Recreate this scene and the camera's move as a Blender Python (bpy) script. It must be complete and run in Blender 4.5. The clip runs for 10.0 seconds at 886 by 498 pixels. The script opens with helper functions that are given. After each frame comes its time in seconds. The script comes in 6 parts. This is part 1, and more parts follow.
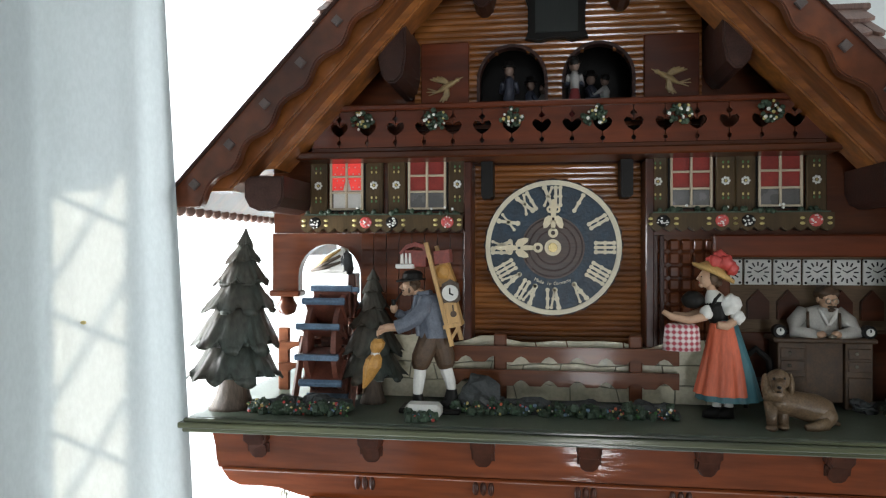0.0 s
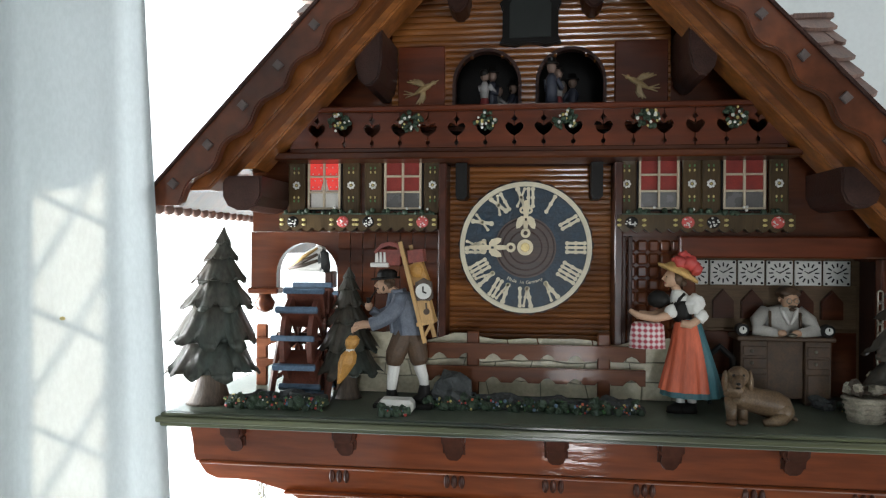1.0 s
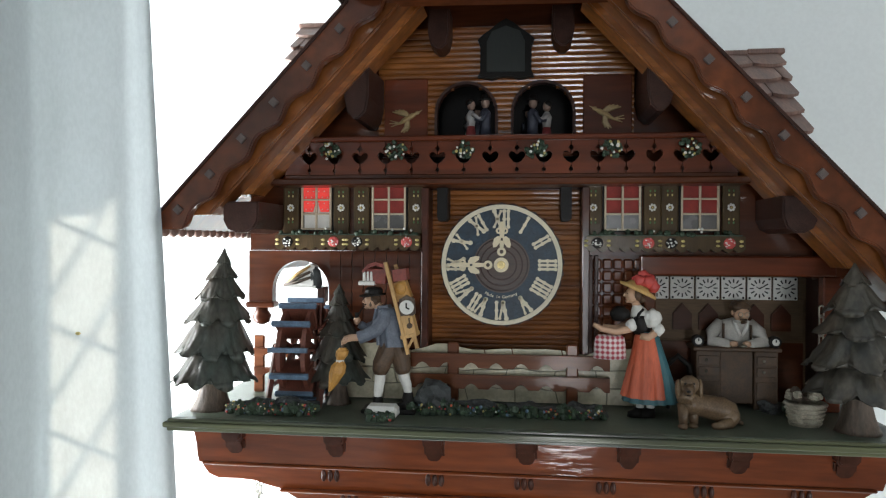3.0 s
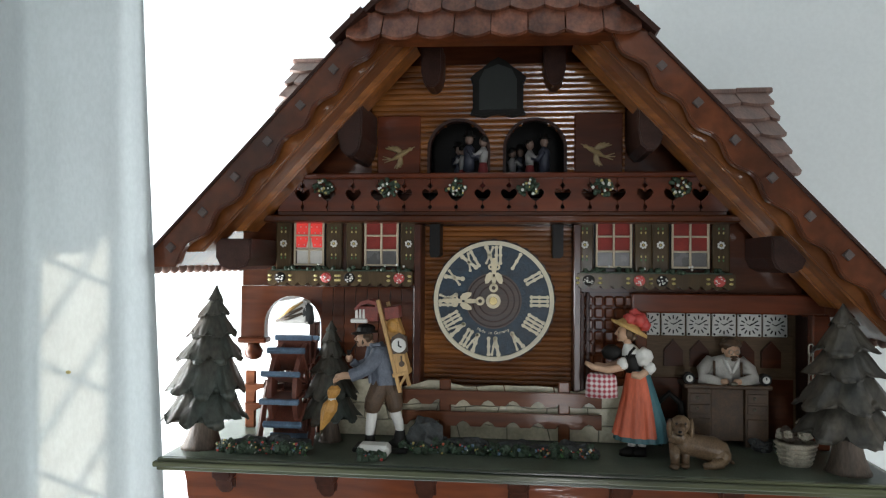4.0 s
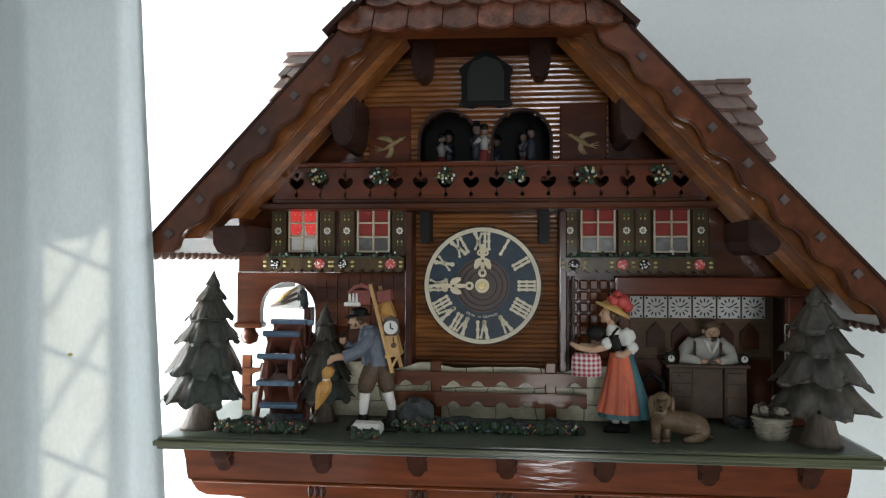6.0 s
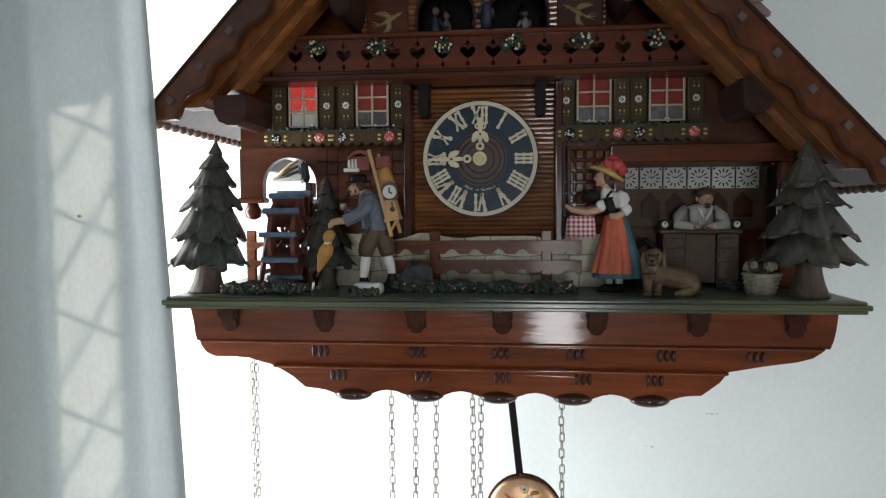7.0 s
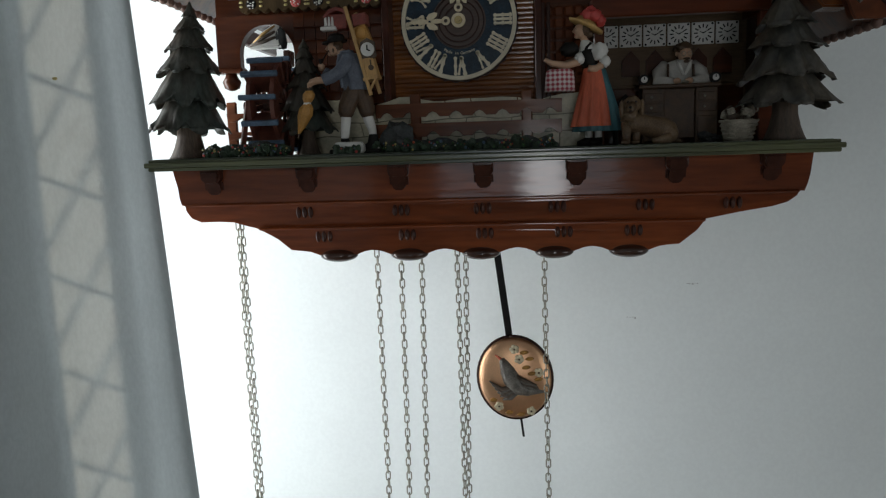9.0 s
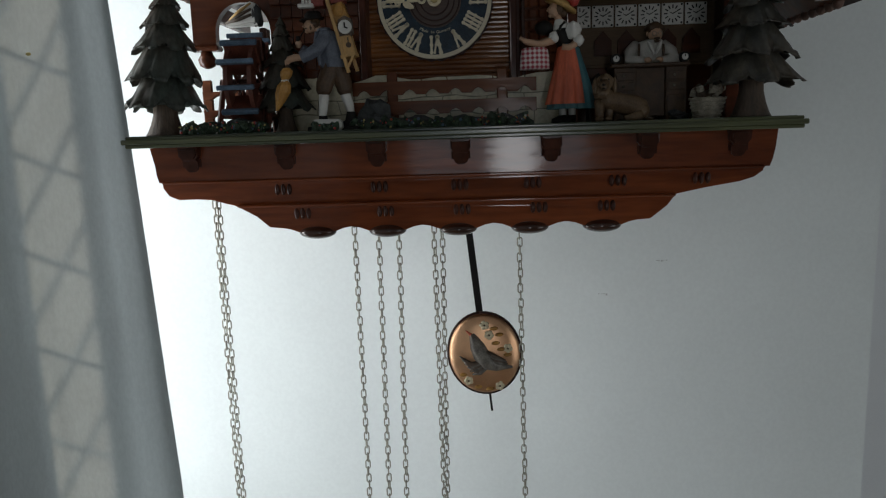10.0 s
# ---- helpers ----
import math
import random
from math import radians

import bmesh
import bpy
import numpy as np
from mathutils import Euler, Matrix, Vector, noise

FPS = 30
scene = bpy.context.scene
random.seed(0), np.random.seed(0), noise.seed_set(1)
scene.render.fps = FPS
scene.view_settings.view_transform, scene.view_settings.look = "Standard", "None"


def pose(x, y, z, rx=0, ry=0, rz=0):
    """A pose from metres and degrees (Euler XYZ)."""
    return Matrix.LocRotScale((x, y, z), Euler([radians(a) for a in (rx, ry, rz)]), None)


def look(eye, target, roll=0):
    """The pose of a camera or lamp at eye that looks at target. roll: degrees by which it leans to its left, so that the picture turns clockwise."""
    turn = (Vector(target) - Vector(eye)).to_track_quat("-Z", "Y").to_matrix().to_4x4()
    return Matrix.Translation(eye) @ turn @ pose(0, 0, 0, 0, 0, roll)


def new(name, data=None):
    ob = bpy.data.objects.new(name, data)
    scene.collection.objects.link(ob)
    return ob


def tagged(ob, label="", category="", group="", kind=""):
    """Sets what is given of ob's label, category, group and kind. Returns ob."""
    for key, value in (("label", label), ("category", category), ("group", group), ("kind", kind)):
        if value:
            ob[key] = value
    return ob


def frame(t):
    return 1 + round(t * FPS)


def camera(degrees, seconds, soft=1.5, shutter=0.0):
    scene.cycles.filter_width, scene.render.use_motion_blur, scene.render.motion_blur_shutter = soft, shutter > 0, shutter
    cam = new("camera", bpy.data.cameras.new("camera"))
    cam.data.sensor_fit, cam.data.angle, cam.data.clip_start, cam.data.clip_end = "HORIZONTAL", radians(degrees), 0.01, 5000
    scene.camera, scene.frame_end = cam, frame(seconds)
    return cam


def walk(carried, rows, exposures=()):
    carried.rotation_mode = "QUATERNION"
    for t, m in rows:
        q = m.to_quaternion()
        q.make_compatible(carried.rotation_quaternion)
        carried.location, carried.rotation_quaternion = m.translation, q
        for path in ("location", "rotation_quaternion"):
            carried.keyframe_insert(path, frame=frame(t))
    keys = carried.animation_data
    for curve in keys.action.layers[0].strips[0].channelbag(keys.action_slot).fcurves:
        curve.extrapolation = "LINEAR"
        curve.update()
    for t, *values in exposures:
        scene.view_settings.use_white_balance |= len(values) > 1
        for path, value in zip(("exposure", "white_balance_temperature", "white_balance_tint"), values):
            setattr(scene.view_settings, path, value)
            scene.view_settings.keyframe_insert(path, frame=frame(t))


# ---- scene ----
cam = camera(63.7, 10.0, soft=1.2)
METRES, EYE, TILT, LEAN, TURN = 0.2533, 1.6990, 0.0, 0.0, 8.3
ROWS = [
    (0.0, 0.0, 0.0, 0.0, 0.0, 0.0, -0.0),
    (0.5, 0.0178, -0.0132, 0.0006, -0.2, -0.17, -0.37),
    (1.0, 0.0331, -0.0456, 0.0046, -1.03, -0.19, -0.36),
    (1.5, 0.0593, -0.0952, 0.0114, -1.23, -0.54, 0.2),
    (2.0, 0.0637, -0.1475, 0.019, -1.11, -1.05, -0.07),
    (2.5, 0.0685, -0.1999, 0.038, -1.34, -0.87, -0.21),
    (4.0, 0.0642, -0.2278, 0.1224, -2.09, 0.99, -0.43),
    (4.5, 0.065, -0.2238, 0.1365, -2.88, 1.78, -0.65),
    (5.0, 0.0566, -0.2361, 0.1484, -3.01, 1.99, -0.78),
    (6.5, 0.082, -0.3261, -0.0217, -2.52, -0.73, 0.24),
    (7.0, 0.097, -0.3454, -0.1643, -2.04, -2.96, 0.33),
    (7.5, 0.1098, -0.3566, -0.2311, -1.52, -4.66, 0.87),
    (8.0, 0.1171, -0.3686, -0.2533, -2.1, -5.16, 0.69),
    (8.5, 0.1065, -0.389, -0.3055, -2.19, -6.17, 1.18),
    (9.0, 0.1178, -0.3894, -0.3888, -2.89, -8.09, 1.81),
    (9.5, 0.113, -0.3955, -0.4154, -4.26, -9.35, 1.61),
    (10.0, 0.0886, -0.4285, -0.417, -5.39, -9.17, 1.81),
]
walk(cam, [(t, pose(-0.0039, -0.4950, EYE, TILT, LEAN, TURN) @ pose(METRES * x, METRES * y, METRES * z, 90 + pitch, roll, yaw)) for t, x, y, z, yaw, pitch, roll in ROWS],
     [(0.0, 2.35), (2.5, 2.3), (5.0, 2.05), (6.5, 2.0), (7.5, 1.18), (8.5, 0.75), (9.0, 0.6), (10.0, 0.3)])
# The rear room is lit by a large window behind the viewer and by the window beside the curtain.
world = bpy.data.worlds.new("sky")
scene.world = world
world.use_nodes = True
wn = world.node_tree.nodes
sky = wn.new("ShaderNodeTexSky")
sky.sky_type, sky.sun_disc = "NISHITA", False
sky.sun_elevation, sky.sun_rotation = radians(32), radians(-70)
world.node_tree.links.new(sky.outputs[0], wn["Background"].inputs[0])
wn["Background"].inputs[1].default_value = 0.05


def lamp(name, kind, energy, m, color=(1, 1, 1), sx=1.0, sy=1.0, angle=0.5):
    d = bpy.data.lights.new(name, kind)
    d.energy, d.color = energy, color
    if kind == "AREA":
        d.shape, d.size, d.size_y = "RECTANGLE", sx, sy
    if kind == "SUN":
        d.angle = radians(angle)
    ob = new(name, d)
    ob.matrix_basis = m
    return ob


SUN_WAY = Vector((0.80, -0.42, -0.42))
lamp("sun", "SUN", 4.2, look((0, 0, 3), Vector((0, 0, 3)) + SUN_WAY), (1, 0.86, 0.66), angle=0.5)
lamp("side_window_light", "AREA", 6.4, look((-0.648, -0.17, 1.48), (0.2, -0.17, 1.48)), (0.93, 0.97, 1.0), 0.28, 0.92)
lamp("rear_window_light", "AREA", 3.2, look((0.2, -3.085, 1.28), (0.2, 0, 1.28)), (0.97, 0.98, 1.0), 0.2, 1.0)
# Added wide bluish lamp that puts a blue sheen on the dial; no known source.
lamp("added_blue_sheen_lamp", "AREA", 0.8, look((0.12, -3.095, 1.52), (0.12, 0, 1.52)), (0.62, 0.82, 1.0), 0.86, 0.5)
# Added fill from the right that brightens the wall and the clock's right side.
lamp("added_east_fill", "AREA", 3.6, look((1.89, -1.3, 1.15), (0.2, -0.1, 1.6)), (0.95, 0.98, 1.0), 1.1, 1.1)

# ---- materials ----


def mat(name, color, rough=0.5, metal=0.0, vary=0.25, scale=120.0, bump=0.15, stretch=(1, 1, 1), second=None, coat=0.0,
        per_object=0.0, glow=0.0, through_light=0.0, fine=900.0, coat_rough=0.08):
    """A surface with large stains, fine grain and relief; second is the colour that the grain blends to."""
    m = bpy.data.materials.new(name)
    m.use_nodes = True
    n, l = m.node_tree.nodes, m.node_tree.links
    b = n["Principled BSDF"]
    tex = n.new("ShaderNodeTexCoord")
    mp = n.new("ShaderNodeMapping")
    mp.inputs["Scale"].default_value = stretch
    l.new(tex.outputs["Object"], mp.inputs[0])
    big = n.new("ShaderNodeTexNoise")
    big.inputs["Scale"].default_value, big.inputs["Detail"].default_value = scale, 6
    l.new(mp.outputs[0], big.inputs["Vector"])
    small = n.new("ShaderNodeTexNoise")
    small.inputs["Scale"].default_value, small.inputs["Detail"].default_value = fine, 4
    l.new(mp.outputs[0], small.inputs["Vector"])
    ramp = n.new("ShaderNodeValToRGB")
    ramp.color_ramp.elements[0].position, ramp.color_ramp.elements[1].position = 0.3, 0.7
    dark = second or [c * (1 - vary) for c in color]
    ramp.color_ramp.elements[0].color = (*dark, 1)
    ramp.color_ramp.elements[1].color = (*[min(1, c * (1 + vary * 0.3)) for c in color], 1)
    l.new(big.outputs["Fac"], ramp.inputs[0])
    mix = n.new("ShaderNodeMixRGB")
    mix.blend_type = "MULTIPLY"
    mix.inputs[0].default_value = min(1.0, vary * 1.5)
    r2 = n.new("ShaderNodeValToRGB")
    r2.color_ramp.elements[0].position, r2.color_ramp.elements[1].position = 0.35, 0.65
    r2.color_ramp.elements[0].color = (0.55, 0.55, 0.55, 1)
    l.new(small.outputs["Fac"], r2.inputs[0])
    l.new(ramp.outputs[0], mix.inputs[1])
    l.new(r2.outputs[0], mix.inputs[2])
    out = mix.outputs[0]
    if per_object:
        info = n.new("ShaderNodeObjectInfo")
        hue = n.new("ShaderNodeHueSaturation")
        mr = n.new("ShaderNodeMapRange")
        mr.inputs["To Min"].default_value, mr.inputs["To Max"].default_value = 1 - per_object, 1 + per_object
        l.new(info.outputs["Random"], mr.inputs[0])
        l.new(mr.outputs[0], hue.inputs["Value"])
        l.new(out, hue.inputs["Color"])
        out = hue.outputs[0]
    l.new(out, b.inputs["Base Color"])
    rr = n.new("ShaderNodeMapRange")
    rr.inputs["To Min"].default_value, rr.inputs["To Max"].default_value = max(0.03, rough - 0.1), min(1, rough + 0.12)
    l.new(big.outputs["Fac"], rr.inputs[0])
    l.new(rr.outputs[0], b.inputs["Roughness"])
    b.inputs["Metallic"].default_value = metal
    if coat:
        b.inputs["Specular IOR Level"].default_value = 0.12
    b.inputs["Coat Weight"].default_value = coat
    b.inputs["Coat Roughness"].default_value = coat_rough
    if bump:
        bp = n.new("ShaderNodeBump")
        bp.inputs["Strength"].default_value, bp.inputs["Distance"].default_value = bump, 0.0006
        l.new(small.outputs["Fac"], bp.inputs["Height"])
        l.new(bp.outputs[0], b.inputs["Normal"])
        l.new(bp.outputs[0], b.inputs["Coat Normal"])
    if glow:
        l.new(out, b.inputs["Emission Color"])
        b.inputs["Emission Strength"].default_value = glow
    if through_light:
        tr = n.new("ShaderNodeBsdfTranslucent")
        l.new(out, tr.inputs[0])
        ms = n.new("ShaderNodeMixShader")
        ms.inputs[0].default_value = through_light
        l.new(b.outputs[0], ms.inputs[1])
        l.new(tr.outputs[0], ms.inputs[2])
        l.new(ms.outputs[0], n["Material Output"].inputs[0])
    return m


GX, GZ = (0.12, 1, 1), (1, 1, 0.12)  # grain along x, along z
M_WALL = mat("painted_plaster", (0.71, 0.75, 0.745), 0.7, vary=0.06, scale=6, bump=0.05, fine=260)
# Invented dark tone for the unseen rear wall, so less light bounces back.
M_FARWALL = mat("bounce_cutting_ochre", (0.30, 0.25, 0.20), 0.8, vary=0.1, scale=6, bump=0.05, fine=260)
M_TRIM = mat("white_trim_paint", (0.7, 0.72, 0.74), 0.5, vary=0.05, scale=8, bump=0.03)
M_FLOOR = mat("pale_oak_floor", (0.50, 0.40, 0.30), 0.45, vary=0.3, scale=14, stretch=GX)
M_SHEER = mat("sheer_curtain", (0.42, 0.455, 0.46), 0.9, vary=0.1, scale=9, bump=0.25, fine=420, stretch=(1, 1, 0.5), through_light=0.24)
M_SHADE_LAYER = mat("curtain_shade_layer", (0.6, 0.62, 0.62), 0.9, vary=0.08, scale=9, bump=0.2, fine=420, through_light=0.18)
M_SUN_BLOCKER = mat("white_sun_blocker", (0.7, 0.7, 0.68), 0.9, vary=0.05, scale=20, through_light=0.3)
M_WOOD = mat("varnished_brown_wood", (0.100, 0.027, 0.008), 0.4, vary=0.4, scale=60, stretch=GX, second=(0.042, 0.011, 0.004), coat=0.5, per_object=0.15, bump=0.25, fine=300)
M_LOG = mat("varnished_log_siding", (0.27, 0.098, 0.024), 0.4, vary=0.4, scale=60, stretch=GX, second=(0.13, 0.040, 0.010), coat=0.75, coat_rough=0.11, per_object=0.2, bump=0.22, fine=240)
M_RED = mat("mahogany_stained_wood", (0.125, 0.028, 0.009), 0.4, vary=0.4, scale=45, stretch=GX, second=(0.06, 0.013, 0.005), coat=0.5, coat_rough=0.12, per_object=0.12, bump=0.18, fine=240)
M_BASE = mat("honey_brown_base_wood", (0.215, 0.050, 0.013), 0.36, vary=0.45, scale=34, stretch=GX, second=(0.10, 0.022, 0.007), coat=0.8, coat_rough=0.06, bump=0.28, fine=260)
M_BARGE = mat("barge_board_wood", (0.150, 0.042, 0.014), 0.38, vary=0.5, scale=40, stretch=(0.4, 1, 0.4), second=(0.062, 0.018, 0.008), coat=0.8, bump=0.25, fine=260)
M_RAFTER = mat("honey_rafter_wood", (0.22, 0.075, 0.020), 0.36, vary=0.5, scale=70, stretch=(0.35, 1, 0.35), second=(0.09, 0.028, 0.009), coat=0.9, bump=0.25, fine=260)
M_FENCE = mat("rosy_fence_wood", (0.17, 0.060, 0.026), 0.4, vary=0.4, scale=80, stretch=GX, second=(0.09, 0.03, 0.014), coat=0.15, bump=0.2, fine=260)
M_DOOR = mat("near_black_green_paint", (0.008, 0.012, 0.010), 0.6, vary=0.3, scale=90, stretch=GZ)
# Darker copies for the dancers: the chamber's shade is put into their colours.
M_DWHITE = mat("shaded_white_paint", (0.30, 0.29, 0.28), 0.6, vary=0.2)
M_DRED = mat("shaded_red_paint", (0.20, 0.03, 0.03), 0.6, vary=0.2)
M_DSKIN = mat("shaded_skin_paint", (0.20, 0.13, 0.10), 0.6, vary=0.2)
M_WEAVE = mat("woven_basket_paint", (0.40, 0.36, 0.28), 0.6, vary=0.45, scale=140, bump=0.8)
M_DARK = mat("dark_stained_wood", (0.050, 0.022, 0.016), 0.45, vary=0.4, scale=100, coat=0.15, per_object=0.1, bump=0.3)
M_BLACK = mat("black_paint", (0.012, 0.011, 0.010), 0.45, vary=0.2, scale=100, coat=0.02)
M_SHINGLE = mat("roof_shingle_wood", (0.19, 0.070, 0.040), 0.45, vary=0.5, scale=110, stretch=GZ, second=(0.07, 0.024, 0.014), per_object=0.25, coat=0.5, coat_rough=0.2, bump=0.5, fine=500)
M_GREYSH = mat("weathered_shingle_wood", (0.20, 0.118, 0.092), 0.55, vary=0.4, scale=150, stretch=(1, 0.2, 0.2), per_object=0.2)
M_GREEN = mat("mossy_green_paint", (0.105, 0.127, 0.096), 0.4, vary=0.35, scale=80, second=(0.07, 0.085, 0.06), coat=0.2)
M_EDGE = mat("streaked_green_edge_paint", (0.15, 0.16, 0.08), 0.38, vary=0.6, scale=60, stretch=(0.05, 1, 2.2), second=(0.012, 0.02, 0.012), coat=1.0, coat_rough=0.15, bump=0.25, fine=260)
M_BLUE = mat("dial_blue_black_lacquer", (0.008, 0.031, 0.056), 0.5, vary=0.45, scale=130, coat=0.4, coat_rough=0.3, bump=0.5, fine=500)
M_DIALWOOD = mat("dial_centre_wood", (0.085, 0.05, 0.036), 0.45, vary=0.4, scale=130, stretch=GX)
M_CREAM = mat("ivory_plastic", (0.70, 0.63, 0.46), 0.4, vary=0.12, scale=90)
M_HANDS = mat("carved_bone_white", (0.72, 0.62, 0.42), 0.42, vary=0.12, scale=90)
M_STONE = mat("painted_stone_cream", (0.60, 0.55, 0.40), 0.45, vary=0.25, scale=80, bump=0.6, fine=400, per_object=0.12, coat=0.35, coat_rough=0.1)
M_MORTAR = mat("olive_grey_wall_paint", (0.23, 0.22, 0.15), 0.6, vary=0.3, scale=90)
M_FIR = mat("painted_fir_green", (0.052, 0.068, 0.060), 0.5, vary=0.5, scale=45, second=(0.066, 0.048, 0.034), bump=0.5, fine=330, stretch=(1, 1, 0.3), coat=0.35, coat_rough=0.25)
# Greyer fir colour, with the pale haze over the right tree put into it.
M_FIRGREY = mat("hazed_grey_fir_paint", (0.092, 0.076, 0.056), 0.45, vary=0.5, scale=50, second=(0.034, 0.039, 0.037), bump=0.4, fine=330, stretch=(1, 1, 0.4), coat=0.7, coat_rough=0.2)
M_SHIRT = mat("grey_white_shirt_paint", (0.44, 0.42, 0.38), 0.55, vary=0.2)
M_TRUNK = mat("carved_trunk_wood", (0.125, 0.088, 0.062), 0.6, vary=0.5, scale=130, stretch=GZ, bump=0.6)
M_BUSH = mat("painted_moss", (0.035, 0.065, 0.035), 0.6, vary=0.5, scale=160, bump=0.8)
M_ROCK = mat("painted_dark_rock", (0.045, 0.05, 0.05), 0.6, vary=0.5, scale=150, bump=0.8)
M_BLUEP = mat("blue_wash_paint", (0.12, 0.19, 0.28), 0.45, vary=0.4, scale=120)
M_WHITE = mat("white_paint", (0.64, 0.63, 0.59), 0.5, vary=0.1, scale=100)
M_BARS = mat("aged_cream_paint", (0.46, 0.38, 0.27), 0.5, vary=0.15)
M_YELLOW = mat("yellow_paint", (0.50, 0.41, 0.15), 0.5, vary=0.2)
M_REDP = mat("red_paint", (0.50, 0.06, 0.05), 0.5, vary=0.2)
M_PINK = mat("rose_paint", (0.60, 0.16, 0.17), 0.5, vary=0.2)
M_LEAF = mat("leaf_green_paint", (0.06, 0.17, 0.05), 0.5, vary=0.3)
M_OLIVE = mat("olive_shutter_paint", (0.075, 0.047, 0.020), 0.45, vary=0.35, scale=100, stretch=GZ, coat=0.2)
M_REDCLOTH = mat("red_paper", (0.27, 0.034, 0.026), 0.8, vary=0.2)
M_REDGLOW = mat("red_lit_paper", (0.80, 0.06, 0.05), 0.8, vary=0.2, glow=0.10)
M_GLASS = mat("grey_window_film", (0.10, 0.095, 0.09), 0.25, vary=0.2)
M_BRASS = mat("polished_copper_brass", (0.78, 0.46, 0.27), 0.36, metal=1.0, vary=0.12, scale=60, bump=0.05)
M_BIRD = mat("mottled_grey_enamel", (0.24, 0.22, 0.19), 0.4, vary=0.5, scale=140, second=(0.10, 0.09, 0.08), coat=0.4)
M_NUT = mat("dull_brass_nut", (0.42, 0.33, 0.16), 0.4, metal=1.0, vary=0.2)
M_CHAIN = mat("antique_brass_chain", (0.30, 0.285, 0.235), 0.38, metal=1.0, vary=0.2)
M_SKIN = mat("painted_skin", (0.50, 0.31, 0.20), 0.5, vary=0.15)
M_COAT = mat("blue_grey_coat_paint", (0.13, 0.15, 0.19), 0.55, vary=0.35, scale=160)
M_BROWN = mat("brown_breeches_paint", (0.09, 0.05, 0.025), 0.55, vary=0.4, scale=160)
M_ORANGE = mat("orange_apron_paint", (0.62, 0.13, 0.06), 0.5, vary=0.3, scale=120, stretch=GZ)
M_TEAL = mat("teal_skirt_paint", (0.04, 0.13, 0.15), 0.5, vary=0.3, scale=120, stretch=GZ)
M_STRAW = mat("straw_hat_paint", (0.58, 0.36, 0.12), 0.55, vary=0.3)
M_DOG = mat("tan_fur_paint", (0.175, 0.118, 0.068), 0.5, vary=0.5, scale=55, second=(0.085, 0.052, 0.03), bump=0.25, coat=0.4, coat_rough=0.25)
M_PINE = mat("pale_pine", (0.55, 0.33, 0.12), 0.45, vary=0.35, scale=100, stretch=GZ)
M_OCHRE = mat("ochre_umbrella_paint", (0.48, 0.24, 0.05), 0.5, vary=0.3)
M_WHEEL = mat("red_brown_wheel_wood", (0.16, 0.05, 0.03), 0.45, vary=0.4, scale=120)
M_FIG = mat("dark_blue_figure_paint", (0.035, 0.04, 0.06), 0.55, vary=0.3)

# ---- builders: all coordinates in millimetres from the middle of the dial, y towards the wall ----
DIAL_Z = 1.7
MM = 0.001


def W(p):
    return Vector((p[0] * MM, p[1] * MM, DIAL_Z + p[2] * MM))


def thing(name, p, label, category, group="", kind=""):
    ob = new(name)
    ob.location = W(p)
    ob["base"] = tuple(p)
    return tagged(ob, label, category, group, kind)


def base_of(ob):
    while ob.parent:
        ob = ob.parent
    return Vector(ob["base"]) if "base" in ob else Vector((0, 0, 0))


def mesh_of(name, bm, material, origin, smooth=False):
    for v in bm.verts:
        v.co = (v.co - origin) * MM
    bmesh.ops.recalc_face_normals(bm, faces=bm.faces)
    me = bpy.data.meshes.new(name)
    bm.to_mesh(me)
    bm.free()
    for m in material if isinstance(material, (list, tuple)) else [material]:
        me.materials.append(m)
    if smooth:
        me.polygons.foreach_set("use_smooth", [True] * len(me.polygons))
    return me


def part(name, bm, material, parent, label="", smooth=False, kind=""):
    ob = new(name, mesh_of(name, bm, material, base_of(parent), smooth))
    ob.parent = parent
    return tagged(ob, label, kind=kind)


def solid(name, bm, material, label, category, at=None, group="", kind="", smooth=False):
    """A thing that is one mesh, with its origin at its base."""
    if at is None:
        lo = [min(v.co[i] for v in bm.verts) for i in range(3)]
        hi = [max(v.co[i] for v in bm.verts) for i in range(3)]
        at = ((lo[0] + hi[0]) / 2, (lo[1] + hi[1]) / 2, lo[2])
    ob = new(name, mesh_of(name, bm, material, Vector(at), smooth))
    ob.location = W(at)
    ob["base"] = tuple(at)
    return tagged(ob, label, category, group, kind)


def box(bm, x0, x1, y0, y1, z0, z1, bevel=0.0, mi=0):
    g = bmesh.ops.create_cube(bm, size=1)["verts"]
    for v in g:
        v.co = Vector(((x0 + x1) / 2 + v.co.x * (x1 - x0), (y0 + y1) / 2 + v.co.y * (y1 - y0), (z0 + z1) / 2 + v.co.z * (z1 - z0)))
    faces = set(f for v in g for f in v.link_faces)
    for f in faces:
        f.material_index = mi
    if bevel:
        edges = set(e for v in g for e in v.link_edges)
        bmesh.ops.bevel(bm, geom=list(edges), offset=bevel, segments=1, affect="EDGES", material=mi)
    return bm


